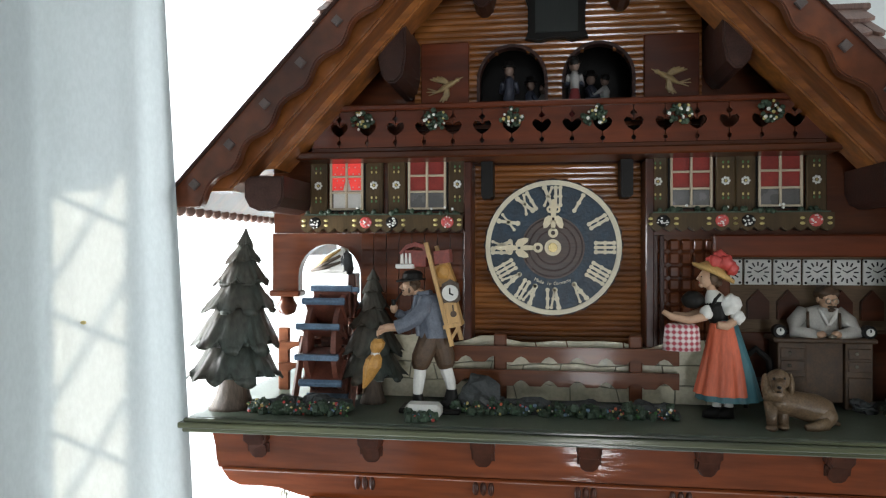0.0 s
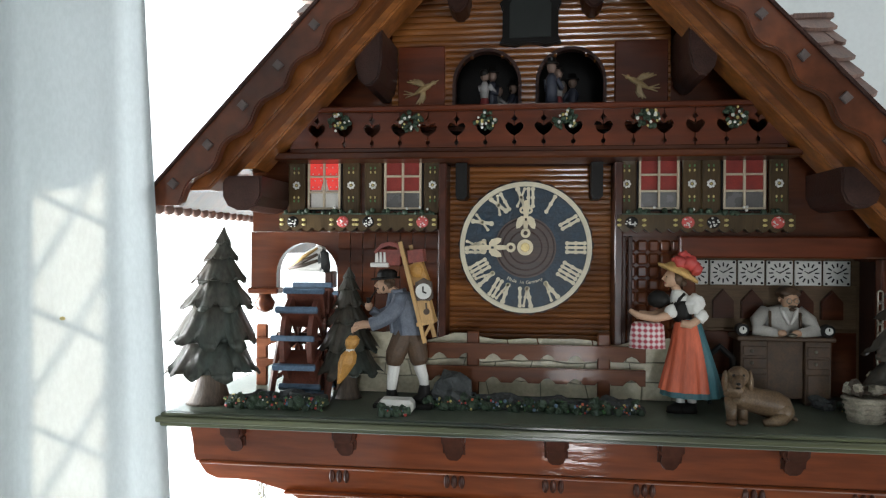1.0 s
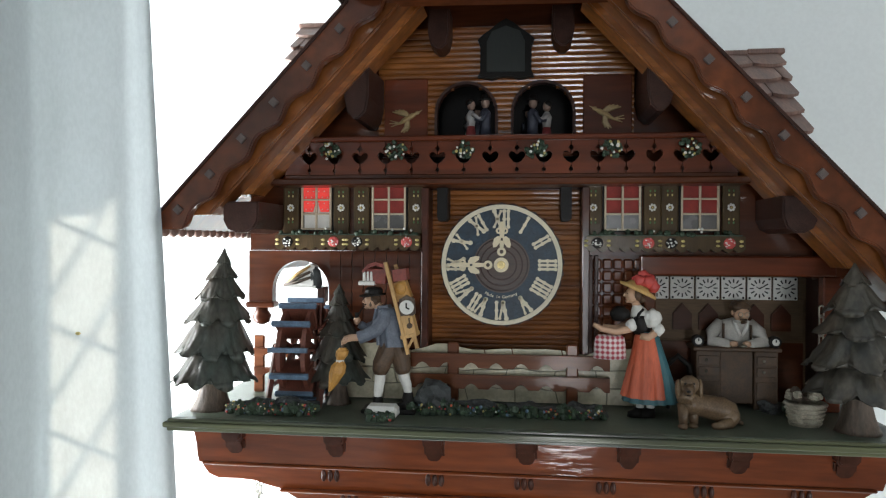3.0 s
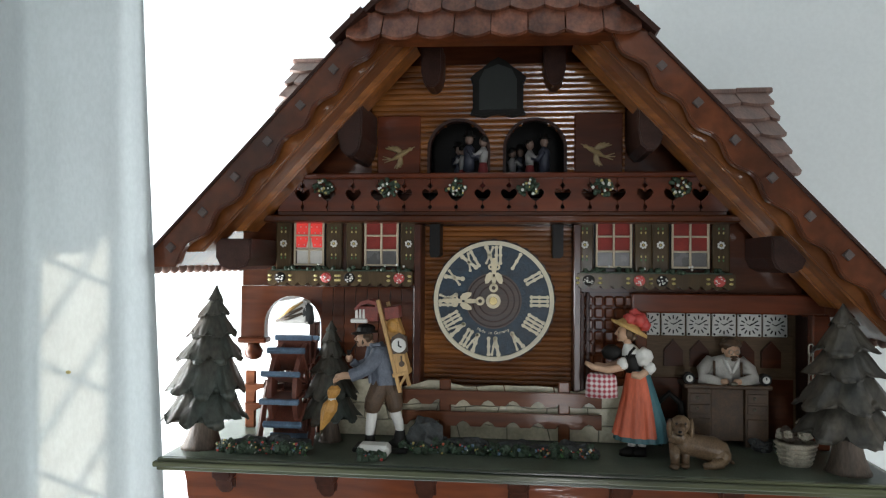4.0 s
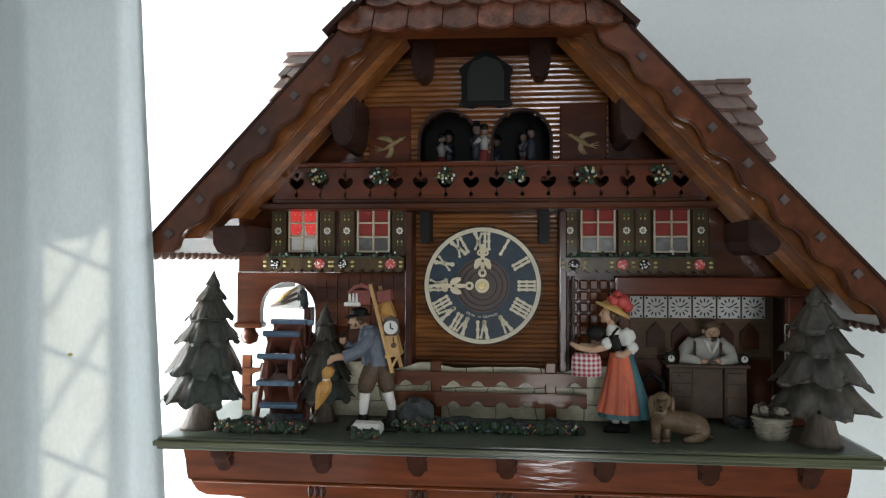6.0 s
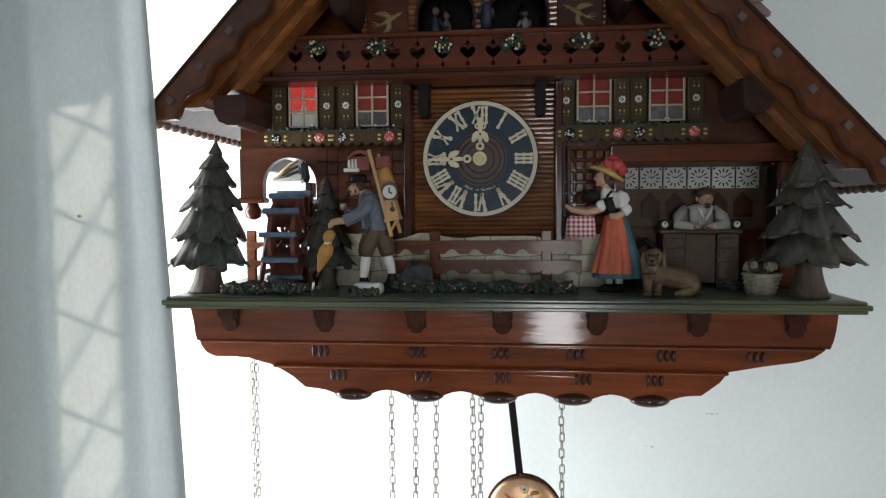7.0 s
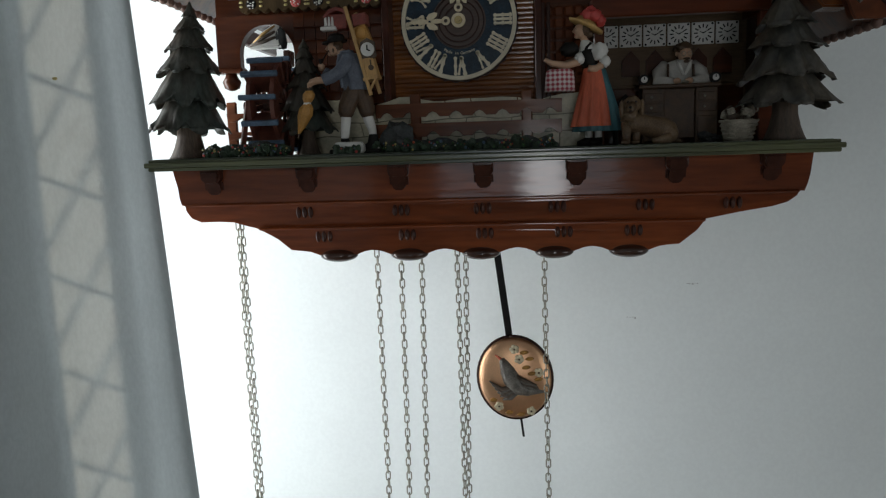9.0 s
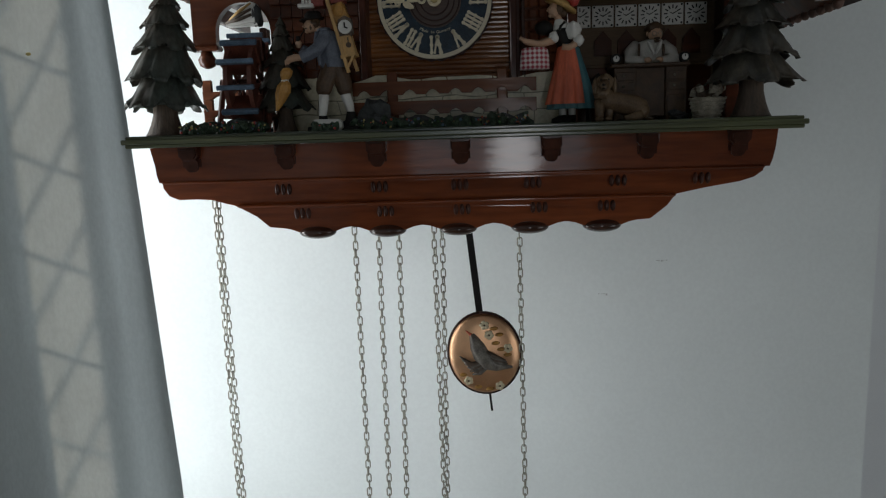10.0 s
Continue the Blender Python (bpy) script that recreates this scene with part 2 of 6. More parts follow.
def prism(bm, pts, y0, y1, mi=0, bevel=0.0):
    """Outline points (x, z) extruded from y0 to y1."""
    pts = [p for i, p in enumerate(pts) if math.hypot(p[0] - pts[i - 1][0], p[1] - pts[i - 1][1]) > 0.02]
    a = [bm.verts.new((x, y0, z)) for x, z in pts]
    b = [bm.verts.new((x, y1, z)) for x, z in pts]
    fs = [bm.faces.new(a), bm.faces.new(list(reversed(b)))]
    n = len(pts)
    for i in range(n):
        fs.append(bm.faces.new((a[i], b[i], b[(i + 1) % n], a[(i + 1) % n])))
    for f in fs:
        f.material_index = mi
    if bevel:
        bmesh.ops.recalc_face_normals(bm, faces=fs)
        bmesh.ops.bevel(bm, geom=list(fs[0].edges), offset=bevel, segments=2, affect="EDGES", material=mi)
    bm.normal_update()
    big = [f for f in bm.faces if len(f.verts) > 4]
    if big:
        bmesh.ops.triangulate(bm, faces=big, ngon_method="EAR_CLIP")
    return bm


def lean_back(bm, ztop, slope):
    """Front of a board that slopes in towards its lower edge."""
    for v in bm.verts:
        if v.co.y < 0:
            v.co.y += max(0.0, ztop - v.co.z) * slope
    return bm


def carve(bm, amount=0.3, grain=0.35):
    """Knife-cut unevenness over a carved form."""
    for v in bm.verts:
        v.co += noise.noise_vector(v.co * grain) * amount
    return bm


def loft(bm, rings, mi=0, cap=True):
    rows = [[bm.verts.new(p) for p in ring] for ring in rings]
    n = len(rows[0])
    for a, b in zip(rows, rows[1:]):
        for i in range(n):
            bm.faces.new((a[i], a[(i + 1) % n], b[(i + 1) % n], b[i])).material_index = mi
    if cap:
        for r in (rows[0], rows[-1]):
            bm.faces.new(r).material_index = mi
    return bm


def ring(c, rx, ry, n=12, wob=0.0, seed=0, tilt=(0, 0)):
    out = []
    for i in range(n):
        a = 2 * math.pi * i / n
        k = 1 + wob * noise.noise(Vector((math.cos(a) * 1.7 + seed, math.sin(a) * 1.7, c[2] * 0.07 + seed)))
        out.append((c[0] + rx * k * math.cos(a), c[1] + ry * k * math.sin(a), c[2] + tilt[0] * math.cos(a) + tilt[1] * math.sin(a)))
    return out


def body(bm, rows, n=12, mi=0, wob=0.0, seed=0):
    """Upright turned or carved form: rows of (x, y, z, rx, ry)."""
    return loft(bm, [ring((x, y, z), rx, ry, n, wob, seed) for x, y, z, rx, ry in rows], mi)


def tube(bm, pts, radii, n=8, mi=0):
    """A limb along points, with a radius at each."""
    pts = [Vector(p) for p in pts]
    if not isinstance(radii, (list, tuple)):
        radii = [radii] * len(pts)
    rings = []
    for i, p in enumerate(pts):
        d = (pts[min(i + 1, len(pts) - 1)] - pts[max(i - 1, 0)]).normalized()
        u = d.cross(Vector((0, 1, 0.05))).normalized()
        v = d.cross(u).normalized()
        rings.append([p + (u * math.cos(2 * math.pi * k / n) + v * math.sin(2 * math.pi * k / n)) * radii[i] for k in range(n)])
    return loft(bm, rings, mi)


def ball(bm, c, r, mi=0, wob=0.0, seed=0, u=12, v=8):
    r = r if isinstance(r, (list, tuple)) else (r, r, r)
    g = bmesh.ops.create_uvsphere(bm, u_segments=u, v_segments=v, radius=1)["verts"]
    for w in g:
        k = 1 + wob * noise.noise(w.co * 1.8 + Vector((seed * 3.1, seed, 0)))
        w.co = Vector((c[0] + w.co.x * r[0] * k, c[1] + w.co.y * r[1] * k, c[2] + w.co.z * r[2] * k))
    for f in set(f for w in g for f in w.link_faces):
        f.material_index = mi
    return bm


def disc(bm, c, r, y0, y1, n=48, mi=0, inner=0.0, bumps=0, depth=0.0):
    """Round plate or ring that faces the viewer."""
    def rim(rad, y, wave):
        return [bm.verts.new((c[0] + (rad + wave * math.cos(bumps * 2 * math.pi * i / n)) * math.sin(2 * math.pi * i / n), y,
                              c[1] + (rad + wave * math.cos(bumps * 2 * math.pi * i / n)) * math.cos(2 * math.pi * i / n))) for i in range(n)]
    a, b = rim(r, y0, depth), rim(r, y1, depth)
    fs = []
    if inner:
        c0, c1 = rim(inner, y0, 0), rim(inner, y1, 0)
    else:
        fs += [bm.faces.new(a), bm.faces.new(list(reversed(b)))]
    for i in range(n):
        j = (i + 1) % n
        fs.append(bm.faces.new((a[i], a[j], b[j], b[i])))
        if inner:
            fs += [bm.faces.new((a[i], c0[i], c0[j], a[j])), bm.faces.new((b[i], b[j], c1[j], c1[i])), bm.faces.new((c0[i], c1[i], c1[j], c0[j]))]
    for f in fs:
        f.material_index = mi
    return bm


def B():
    return bmesh.new()


def arc(cx, cz, r, a0, a1, n):
    return [(cx + r * math.cos(radians(a0 + (a1 - a0) * i / n)), cz + r * math.sin(radians(a0 + (a1 - a0) * i / n))) for i in range(n + 1)]
M_GILT = mat("aged_gilt_wood", (0.36, 0.25, 0.11), 0.45, vary=0.35, scale=150)
M_SCUFF = mat("faint_wall_scuff", (0.52, 0.54, 0.53), 0.8, vary=0.3, scale=200)
M_PACK = mat("brick_red_pack_paint", (0.26, 0.050, 0.035), 0.5, vary=0.4, scale=150)
M_PEG = mat("grey_brown_peg_wood", (0.095, 0.07, 0.062), 0.5, vary=0.3, scale=150)
M_PANEL = mat("tan_brown_panelling", (0.16, 0.105, 0.062), 0.55, vary=0.35, scale=60, stretch=GX, coat=0.15)
M_CORBEL = mat("dark_mahogany_carving", (0.066, 0.020, 0.011), 0.4, vary=0.4, scale=70, coat=0.3, coat_rough=0.15, bump=0.06, fine=220)
M_BROWN_GLOSS = mat("dark_varnished_knob_wood", (0.05, 0.018, 0.010), 0.35, vary=0.3, scale=80, coat=1.0, coat_rough=0.06, bump=0.05)

# ---- the room ----
LEFT_X, BACK_Y, RIGHT_X, FRONT_Y = -640, 150, 1900, -3100
FLOOR_Z, CEIL_Z = -1700, 850


def wall_block(name, boxes, material, label):
    bm = B()
    for b in boxes:
        box(bm, *b)
    return solid(name, bm, material, label, "wall", kind="structure")


wall_block("wall_north", [(LEFT_X - 40, 441, BACK_Y, BACK_Y + 120, FLOOR_Z, CEIL_Z)], M_WALL, "pale grey painted plaster wall behind the clock")
wall_block("wall_alcove", [(441, RIGHT_X + 100, BACK_Y + 12, BACK_Y + 120, FLOOR_Z, CEIL_Z)], M_TRIM, "cool white painted wall past the corner")
WIN = (-330, 146, -700, 330)  # side window opening: y0, y1, z0, z1
wall_block("wall_west", [
    (LEFT_X - 40, LEFT_X, FRONT_Y, WIN[0], FLOOR_Z, CEIL_Z), (LEFT_X - 40, LEFT_X, WIN[1], BACK_Y, FLOOR_Z, CEIL_Z),
    (LEFT_X - 40, LEFT_X, WIN[0], WIN[1], FLOOR_Z, WIN[2]), (LEFT_X - 40, LEFT_X, WIN[0], WIN[1], WIN[3], CEIL_Z)],
    M_WALL, "pale painted wall with the side window")
wall_block("wall_east", [(RIGHT_X, RIGHT_X + 120, FRONT_Y, -1460, FLOOR_Z, CEIL_Z), (RIGHT_X, RIGHT_X + 120, -340, BACK_Y + 12, FLOOR_Z, CEIL_Z), (RIGHT_X, RIGHT_X + 120, -1460, -340, FLOOR_Z, -1120), (RIGHT_X, RIGHT_X + 120, -1460, -340, 20, CEIL_Z)], M_WALL, "plain pale painted side wall")
# Unseen wall behind the viewer, kept dark to dim the clock's front.
wall_block("wall_south", [
    (LEFT_X - 120, -320, FRONT_Y - 120, FRONT_Y, FLOOR_Z, CEIL_Z), (660, RIGHT_X + 120, FRONT_Y - 120, FRONT_Y, FLOOR_Z, CEIL_Z),
    (-320, 660, FRONT_Y - 120, FRONT_Y, FLOOR_Z, -990), (-320, 660, FRONT_Y - 120, FRONT_Y, 80, CEIL_Z)],
    M_FARWALL, "unseen wall, ochre to cut bounced light, with a wide opening")
solid("floor", box(B(), LEFT_X - 120, RIGHT_X + 120, FRONT_Y - 120, BACK_Y + 120, FLOOR_Z - 60, FLOOR_Z), M_FLOOR, "pale wooden floor of the room", "floor", kind="structure")
solid("ceiling", box(B(), LEFT_X - 120, RIGHT_X + 120, FRONT_Y - 120, BACK_Y + 120, CEIL_Z, CEIL_Z + 60), M_TRIM, "plain white ceiling of the room", "ceiling", kind="structure")
scuffs = B()
for sx, sz, n in ((216, -246, 5), (156, -281, 4)):
    for k in range(n):
        box(scuffs, sx + k * 2.6, sx + k * 2.6 + random.uniform(1, 2.6), BACK_Y - 0.35, BACK_Y + 0.2, sz + random.uniform(-1, 1), sz + random.uniform(1, 1.7))
solid("wall_scuffs", scuffs, M_SCUFF, "small grey scuff marks on the plaster", "scuff", at=(216, 150, -246), kind="structure")

# side window: frame and a diagonal lattice outside it
win = thing("window_1", (LEFT_X - 60, (WIN[0] + WIN[1]) / 2, WIN[2]), "white framed side window with diagonal lattice bars", "window", kind="structure")
fr = B()
for b in ((WIN[0], WIN[0] + 22, WIN[2], WIN[3]), (WIN[1] - 24, WIN[1], WIN[2], WIN[3]), (WIN[0] + 22, WIN[1] - 24, WIN[2], WIN[2] + 22), (WIN[0] + 22, WIN[1] - 24, WIN[3] - 22, WIN[3])):
    box(fr, LEFT_X - 38, LEFT_X - 14, b[0], b[1], b[2], b[3], 1.5)
part("window_frame", fr, M_TRIM, win)
for slope, thick in ((3.12, 1.15), (0.11, 1.8)):
    for k in range(-16, 8):
        y0, y1 = 50, WIN[1] - 22
        za = 230 + (y0 - 106) * slope + k * 71.0
        zb = za + (y1 - y0) * slope
        if min(za, zb) > WIN[3] or max(za, zb) < WIN[2]:
            continue
        ca, cb = max(min(za, WIN[3]), WIN[2]), max(min(zb, WIN[3]), WIN[2])
        ya, yb = y0 + (ca - za) / slope, y0 + (cb - za) / slope
        part("lattice_bar", tube(B(), [(LEFT_X - 30, ya, ca), (LEFT_X - 30, yb, cb)], thick, 6), M_DARK, win)

# sheer curtain: a plan line with folds, hung from above the view to below it
PLAN = [(-224, -94), (-230, -89), (-238, -93), (-245, -98), (-256, -100), (-270, -103), (-284, -106), (-295, -108), (-303, -113), (-306, -128), (-314, -150), (-330, -158), (-344, -152),
        (-352, -170), (-356, -200), (-368, -226), (-386, -230), (-398, -222), (-404, -250), (-410, -290), (-424, -320), (-440, -318), (-450, -340), (-458, -400), (-470, -470)]


def curtain():
    top, bottom = 640, -1500
    fine = []
    for i in range(len(PLAN) - 1):
        p0, p1, p2, p3 = [Vector(PLAN[min(max(i + k, 0), len(PLAN) - 1)]) for k in (-1, 0, 1, 2)]
        for s in range(4):
            u = s / 4
            fine.append(0.5 * (2 * p1 + (p2 - p0) * u + (2 * p0 - 5 * p1 + 4 * p2 - p3) * u * u + (3 * p1 - 3 * p2 + p3 - p0) * u ** 3))
    zs = [top + (bottom - top) * k / 60 for k in range(61)]
    bm = B()
    rows = []
    for z in zs:
        row = []
        for j, p in enumerate(fine):
            w = noise.noise(Vector((j * 0.12, z * 0.0035, 2))) * (0.4 if 11 < j < 30 else 1.4)
            lean = -0.036 * (z - 30) if j < 6 else -0.03 * (z - 30)
            hang = max(-8.0, min(14.0, -0.036 * (z - 20))) * max(0.0, 1 - j / 16)  # the free edge swings out towards the hem
            row.append(bm.verts.new((p.x + w * 0.4 + lean * 0.55 + hang, p.y + w, z)))
        rows.append(row)
    for a, b in zip(rows, rows[1:]):
        for i in range(len(fine) - 1):
            bm.faces.new((a[i], a[i + 1], b[i + 1], b[i]))
    cloth = thing("curtain", (-330, -170, bottom), "sheer off-white curtain in loose folds, partly sunlit", "curtain")
    part("cloth", bm, M_SHEER, cloth, smooth=True)
    # Added second layer that keeps sun off the cloth left of the lit strip.
    ln = B()
    rows = []
    for z in (top, 300, 0, -300, -800, bottom):
        row = []
        for j, p in enumerate(fine[31:]):
            q = fine[min(j + 32, len(fine) - 1)] - p if j + 32 < len(fine) else Vector((-1, -1))
            side = Vector((q.y, -q.x)).normalized() * -11
            row.append(ln.verts.new((p.x + (side.x if side.x < 0 else -side.x) - 0.02 * (z - 30), p.y + abs(side.y) * 0.6 + 3, z)))
        rows.append(row)
    for a, b in zip(rows, rows[1:]):
        for i in range(len(a) - 1):
            ln.faces.new((a[i], a[i + 1], b[i + 1], b[i]))
    part("shade_layer", ln, M_SHADE_LAYER, cloth, smooth=True)
    hem = tube(B(), [(p.x - 0.5, p.y, top + 6) for p in fine[::3]], 6, 6)
    part("heading", hem, M_SHEER, cloth, smooth=True)
    ball(spot := B(), (-272, -113, -44), (2.0, 0.5, 1.2), u=8, v=5)
    part("stain", spot, M_YELLOW, cloth, "small yellow speck")
    return cloth


curtain()
# Unseen sheet, added so the sun patch on the curtain ends at its left.
blind = thing("sun_blocker", (LEFT_X - 30, -130, WIN[2] + 30), "unseen white sheet added to block sun over part of the side window", "blind")
part("cloth", box(B(), LEFT_X - 47, LEFT_X - 44, WIN[0] - 20, 96.5, WIN[2] - 20, WIN[3] + 20), M_SUN_BLOCKER, blind)
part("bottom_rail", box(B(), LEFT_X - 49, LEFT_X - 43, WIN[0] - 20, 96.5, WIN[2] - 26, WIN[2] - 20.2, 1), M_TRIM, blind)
# Added unseen sheet whose shadow slants the top edge of the sun patch.
top_blocker = B()
pts = [(40, 216), (79, 219), (97, 234), (115, 268), (146, 318), (146, 345), (40, 345)]
sa = [top_blocker.verts.new((LEFT_X - 12, y, z)) for y, z in pts]
sb = [top_blocker.verts.new((LEFT_X - 9, y, z)) for y, z in pts]
top_blocker.faces.new(sa), top_blocker.faces.new(list(reversed(sb)))
for i in range(len(pts)):
    top_blocker.faces.new((sa[i], sb[i], sb[(i + 1) % len(pts)], sa[(i + 1) % len(pts)]))
part("top_blocker", top_blocker, M_SUN_BLOCKER, blind, "unseen slanting sheet added to cut the top of the sun patch")
rod = thing("curtain_rod", (-330, -170, 646), "slim white curtain rod under the ceiling", "rod")
part("pole", tube(B(), [(-200, -70, 655), (-490, -500, 655)], 8, 10), M_TRIM, rod, smooth=True)
for f in (0.0, 1.0):
    x, y = -200 - 290 * f, -70 - 430 * f
    part("bracket", tube(B(), [(x, y, 655), (x, y, CEIL_Z)], 4, 8), M_TRIM, rod)

# ---- the clock house ----
clock = thing("cuckoo_clock", (0, 148, -100), "carved wooden chalet cuckoo clock with blue dial and painted balcony", "cuckoo clock")
L0, L1 = Vector((-238.5, 25.8)), Vector((-99, 174.5))
R0, R1 = Vector((288, -24.5)), Vector((101, 175.0))
OUT_L = Vector((L0.y - L1.y, L1.x - L0.x)).normalized()
OUT_R = Vector((R1.y - R0.y, R0.x - R1.x)).normalized()


def along(a, b, s, off, out):
    """Point at s millimetres up the slope from a, off millimetres inside it."""
    d = (b - a).normalized()
    p = a + d * s - out * off
    return (p.x, p.y)


def roof_side(a, b, out):
    n = (b - a).length
    part("roof_slope", prism(B(), [along(a, b, 0, 0, out), along(a, b, n, 0, out), along(a, b, n, 7, out), along(a, b, 5, 7, out)], -82, 148), M_BARGE, clock)
    part("roof_slope", prism(B(), [along(a, b, n, 0, out), along(a, b, n + 88, 0, out), along(a, b, n + 88, 7, out), along(a, b, n, 7, out)], -46, 148), M_BARGE, clock)
    d = (b - a).normalized()

    def reach(z, off):
        """How far up the slope a line at this offset meets the height z."""
        return (z - a.y + out.y * off) / d.y

    pts = [along(a, b, -2, -1, out), along(a, b, reach(178, -1), -1, out)]
    top = reach(178, 17)
    m = int(n / 2.0)
    for i in range(m + 1):
        s = top - (top - 8) * i / m
        wave = 16.6 + 2.3 * math.sin(2 * math.pi * (s - 8) / 32.7)
        wave = min(wave, s * 1.05 + 1.5)
        pts.append(along(a, b, s, wave, out))
    barge = part("barge_board", prism(B(), pts, -87, -80, bevel=0.9), M_BARGE, clock)
    s = 24.5 if out.x < 0 else 24.7
    while s < n:
        q = along(a, b, s, 8, out)
        ang = math.atan2((b - a).y, (b - a).x)
        sq = [(q[0] + 3.6 * math.cos(ang + k), q[1] + 3.6 * math.sin(ang + k)) for k in (math.pi * 0.25, math.pi * 0.75, math.pi * 1.25, math.pi * 1.75)]
        part("peg", prism(B(), sq, -89.5, -86, bevel=0.5), M_PEG, barge, "grey-brown square wooden peg")
        s += 32.7
    part("roof_edge", prism(B(), [along(a, b, -4, 0.2, out), along(a, b, n + 1, 0.2, out), along(a, b, n + 1, -1.6, out), along(a, b, -4, -1.6, out)], -89, -20), M_DARK, clock)
    part("rafter", prism(B(), [along(a, b, 22, 10, out), along(a, b, reach(181, 10), 10, out), along(a, b, reach(181, 22), 22, out), along(a, b, 34, 22, out)], -74, -54, bevel=1.5), M_RAFTER, clock, "honey coloured rafter")
    part("rafter", prism(B(), [along(a, b, 40, 8, out), along(a, b, reach(183, 8), 8, out), along(a, b, reach(183, 27), 27, out), along(a, b, 60, 27, out)], -54, -28, bevel=1.2), M_LOG, clock)
    # shingle courses on the slope, and the toothed eave
    st = B()
    side = -1 if out.x < 0 else 1
    s = 0.0
    while s < n + 60:
        for k in range(11):
            y0 = -83 + k * 21
            if s > n - 12 and y0 < -84 + (s - n + 24) * 0.6:
                continue
            p, q = along(a, b, s - 3, -2.6, out), along(a, b, s + 24, -1.0, out)
            v = [st.verts.new(c) for c in ((p[0], y0 + 0.7, p[1]), (p[0], y0 + 20.6, p[1]), (q[0], y0 + 20.6, q[1]), (q[0], y0 + 0.7, q[1]))]
            p, q = along(a, b, s - 3, -0.6, out), along(a, b, s + 24, 0.2, out)
            w = [st.verts.new(c) for c in ((p[0], y0 + 0.7, p[1]), (p[0], y0 + 20.6, p[1]), (q[0], y0 + 20.6, q[1]), (q[0], y0 + 0.7, q[1]))]
            st.faces.new(v), st.faces.new(w)
            for i in range(4):
                st.faces.new((v[i], v[(i + 1) % 4], w[(i + 1) % 4], w[i]))
        s += 22
    part("roof_shingles", st, M_GREYSH, clock, kind="stuff")
    for k in range(18):
        y = -76 + k * 12.5
        p = along(a, b, 3, 6, out)
        part("eave_tooth", ball(B(), (p[0], y, p[1]), (3.4, 5.2, 4.4), u=8, v=6), M_GREYSH, clock, smooth=True)


roof_side(L0, L1, OUT_L)
roof_side(R0, R1, OUT_R)


def shingle(parent, at, u, v, w, h, material, name="shingle", thick=2.4, curve=4.6):
    """A tongue-shaped shingle: at is its lower left corner, u along the row, v up the slope."""
    u, v = Vector(u).normalized(), Vector(v).normalized()
    nrm = u.cross(v).normalized()
    bm = B()
    outline = [(0.4, h), (0.4, 2.5)] + [(w * k / 6, 2.5 - curve * math.sin(math.pi * k / 6)) for k in range(1, 6)] + [(w - 0.4, 2.5), (w - 0.4, h)]
    a = [bm.verts.new(Vector(at) + u * x + v * y + nrm * (0.2 + (1 - y / h) * thick * 1.2 + thick)) for x, y in outline]
    b = [bm.verts.new(Vector(at) + u * x + v * y + nrm * (0.2 + (1 - y / h) * thick * 1.2)) for x, y in outline]
    bm.faces.new(a), bm.faces.new(list(reversed(b)))
    for i in range(len(a)):
        bm.faces.new((a[i], b[i], b[(i + 1) % len(a)], a[(i + 1) % len(a)]))
    return part(name, bm, material, parent)


# hipped front of the main roof
hip = B()
TOPZ = 252
quad = [(-103, -84, 181), (105, -84, 178), (44, -48, TOPZ), (-40, -48, TOPZ)]
va = [hip.verts.new(p) for p in quad]
vb = [hip.verts.new((p[0], p[1] + 14, p[2] - 4)) for p in quad]
hip.faces.new(va), hip.faces.new(list(reversed(vb)))
for i in range(4):
    hip.faces.new((va[i], vb[i], vb[(i + 1) % 4], va[(i + 1) % 4]))
hip_ob = part("roof_hip", hip, M_BARGE, clock)
HV = Vector((0, 0.45, 0.893))
for r in range(4):
    z, y = 174 + r * 19.5, -90 + r * 9.8
    xl, xr = -95 + r * 17.4, 96 - r * 15.6
    n = max(3, round((xr - xl) / 24))
    w = (xr - xl) / n
    off = 0.0
    for k in range(n):
        shingle(hip_ob, (xl + k * w, y, z), (1, 0, 0), HV, w, 24, M_SHINGLE)
    for sgn, xe in ((-1, xl - 3), (1, xr + 3)):
        # corner shingles that lie on the side slopes
        d = Vector((-sgn * 0.66, 0.0, 0.75))
        bm = B()
        for yy, k in ((0, 0),):
            c = Vector((xe + sgn * 3.5, y - 3, z - 1))
            o = Vector((sgn * 0.75, 0, 0.66))
            vs = []
            for e in (0, 3.6):
                for q, s in ((0, 0), (46, 0), (46, 29), (0, 29)):
                    vs.append(bm.verts.new(c + Vector((0, q, 0)) + d * s + o * (e + (1 - s / 29) * 2.5)))
            for f in ((0, 1, 2, 3), (4, 5, 6, 7), (0, 1, 5, 4), (1, 2, 6, 5), (2, 3, 7, 6), (3, 0, 4, 7)):
                bm.faces.new([vs[i] for i in f])
        part("hip_shingle", bm, M_DARK, hip_ob, "dark edge shingle")
part("ridge", tube(B(), [(2, -50, TOPZ + 3), (2, 148, TOPZ + 3)], 5, 8), M_DARK, clock)


def roof_x(z, left):
    """Where the main roof reaches the height z."""
    return -238.5 + (z - 25.8) / 1.066 if left else 101 + (175 - z) / 1.067


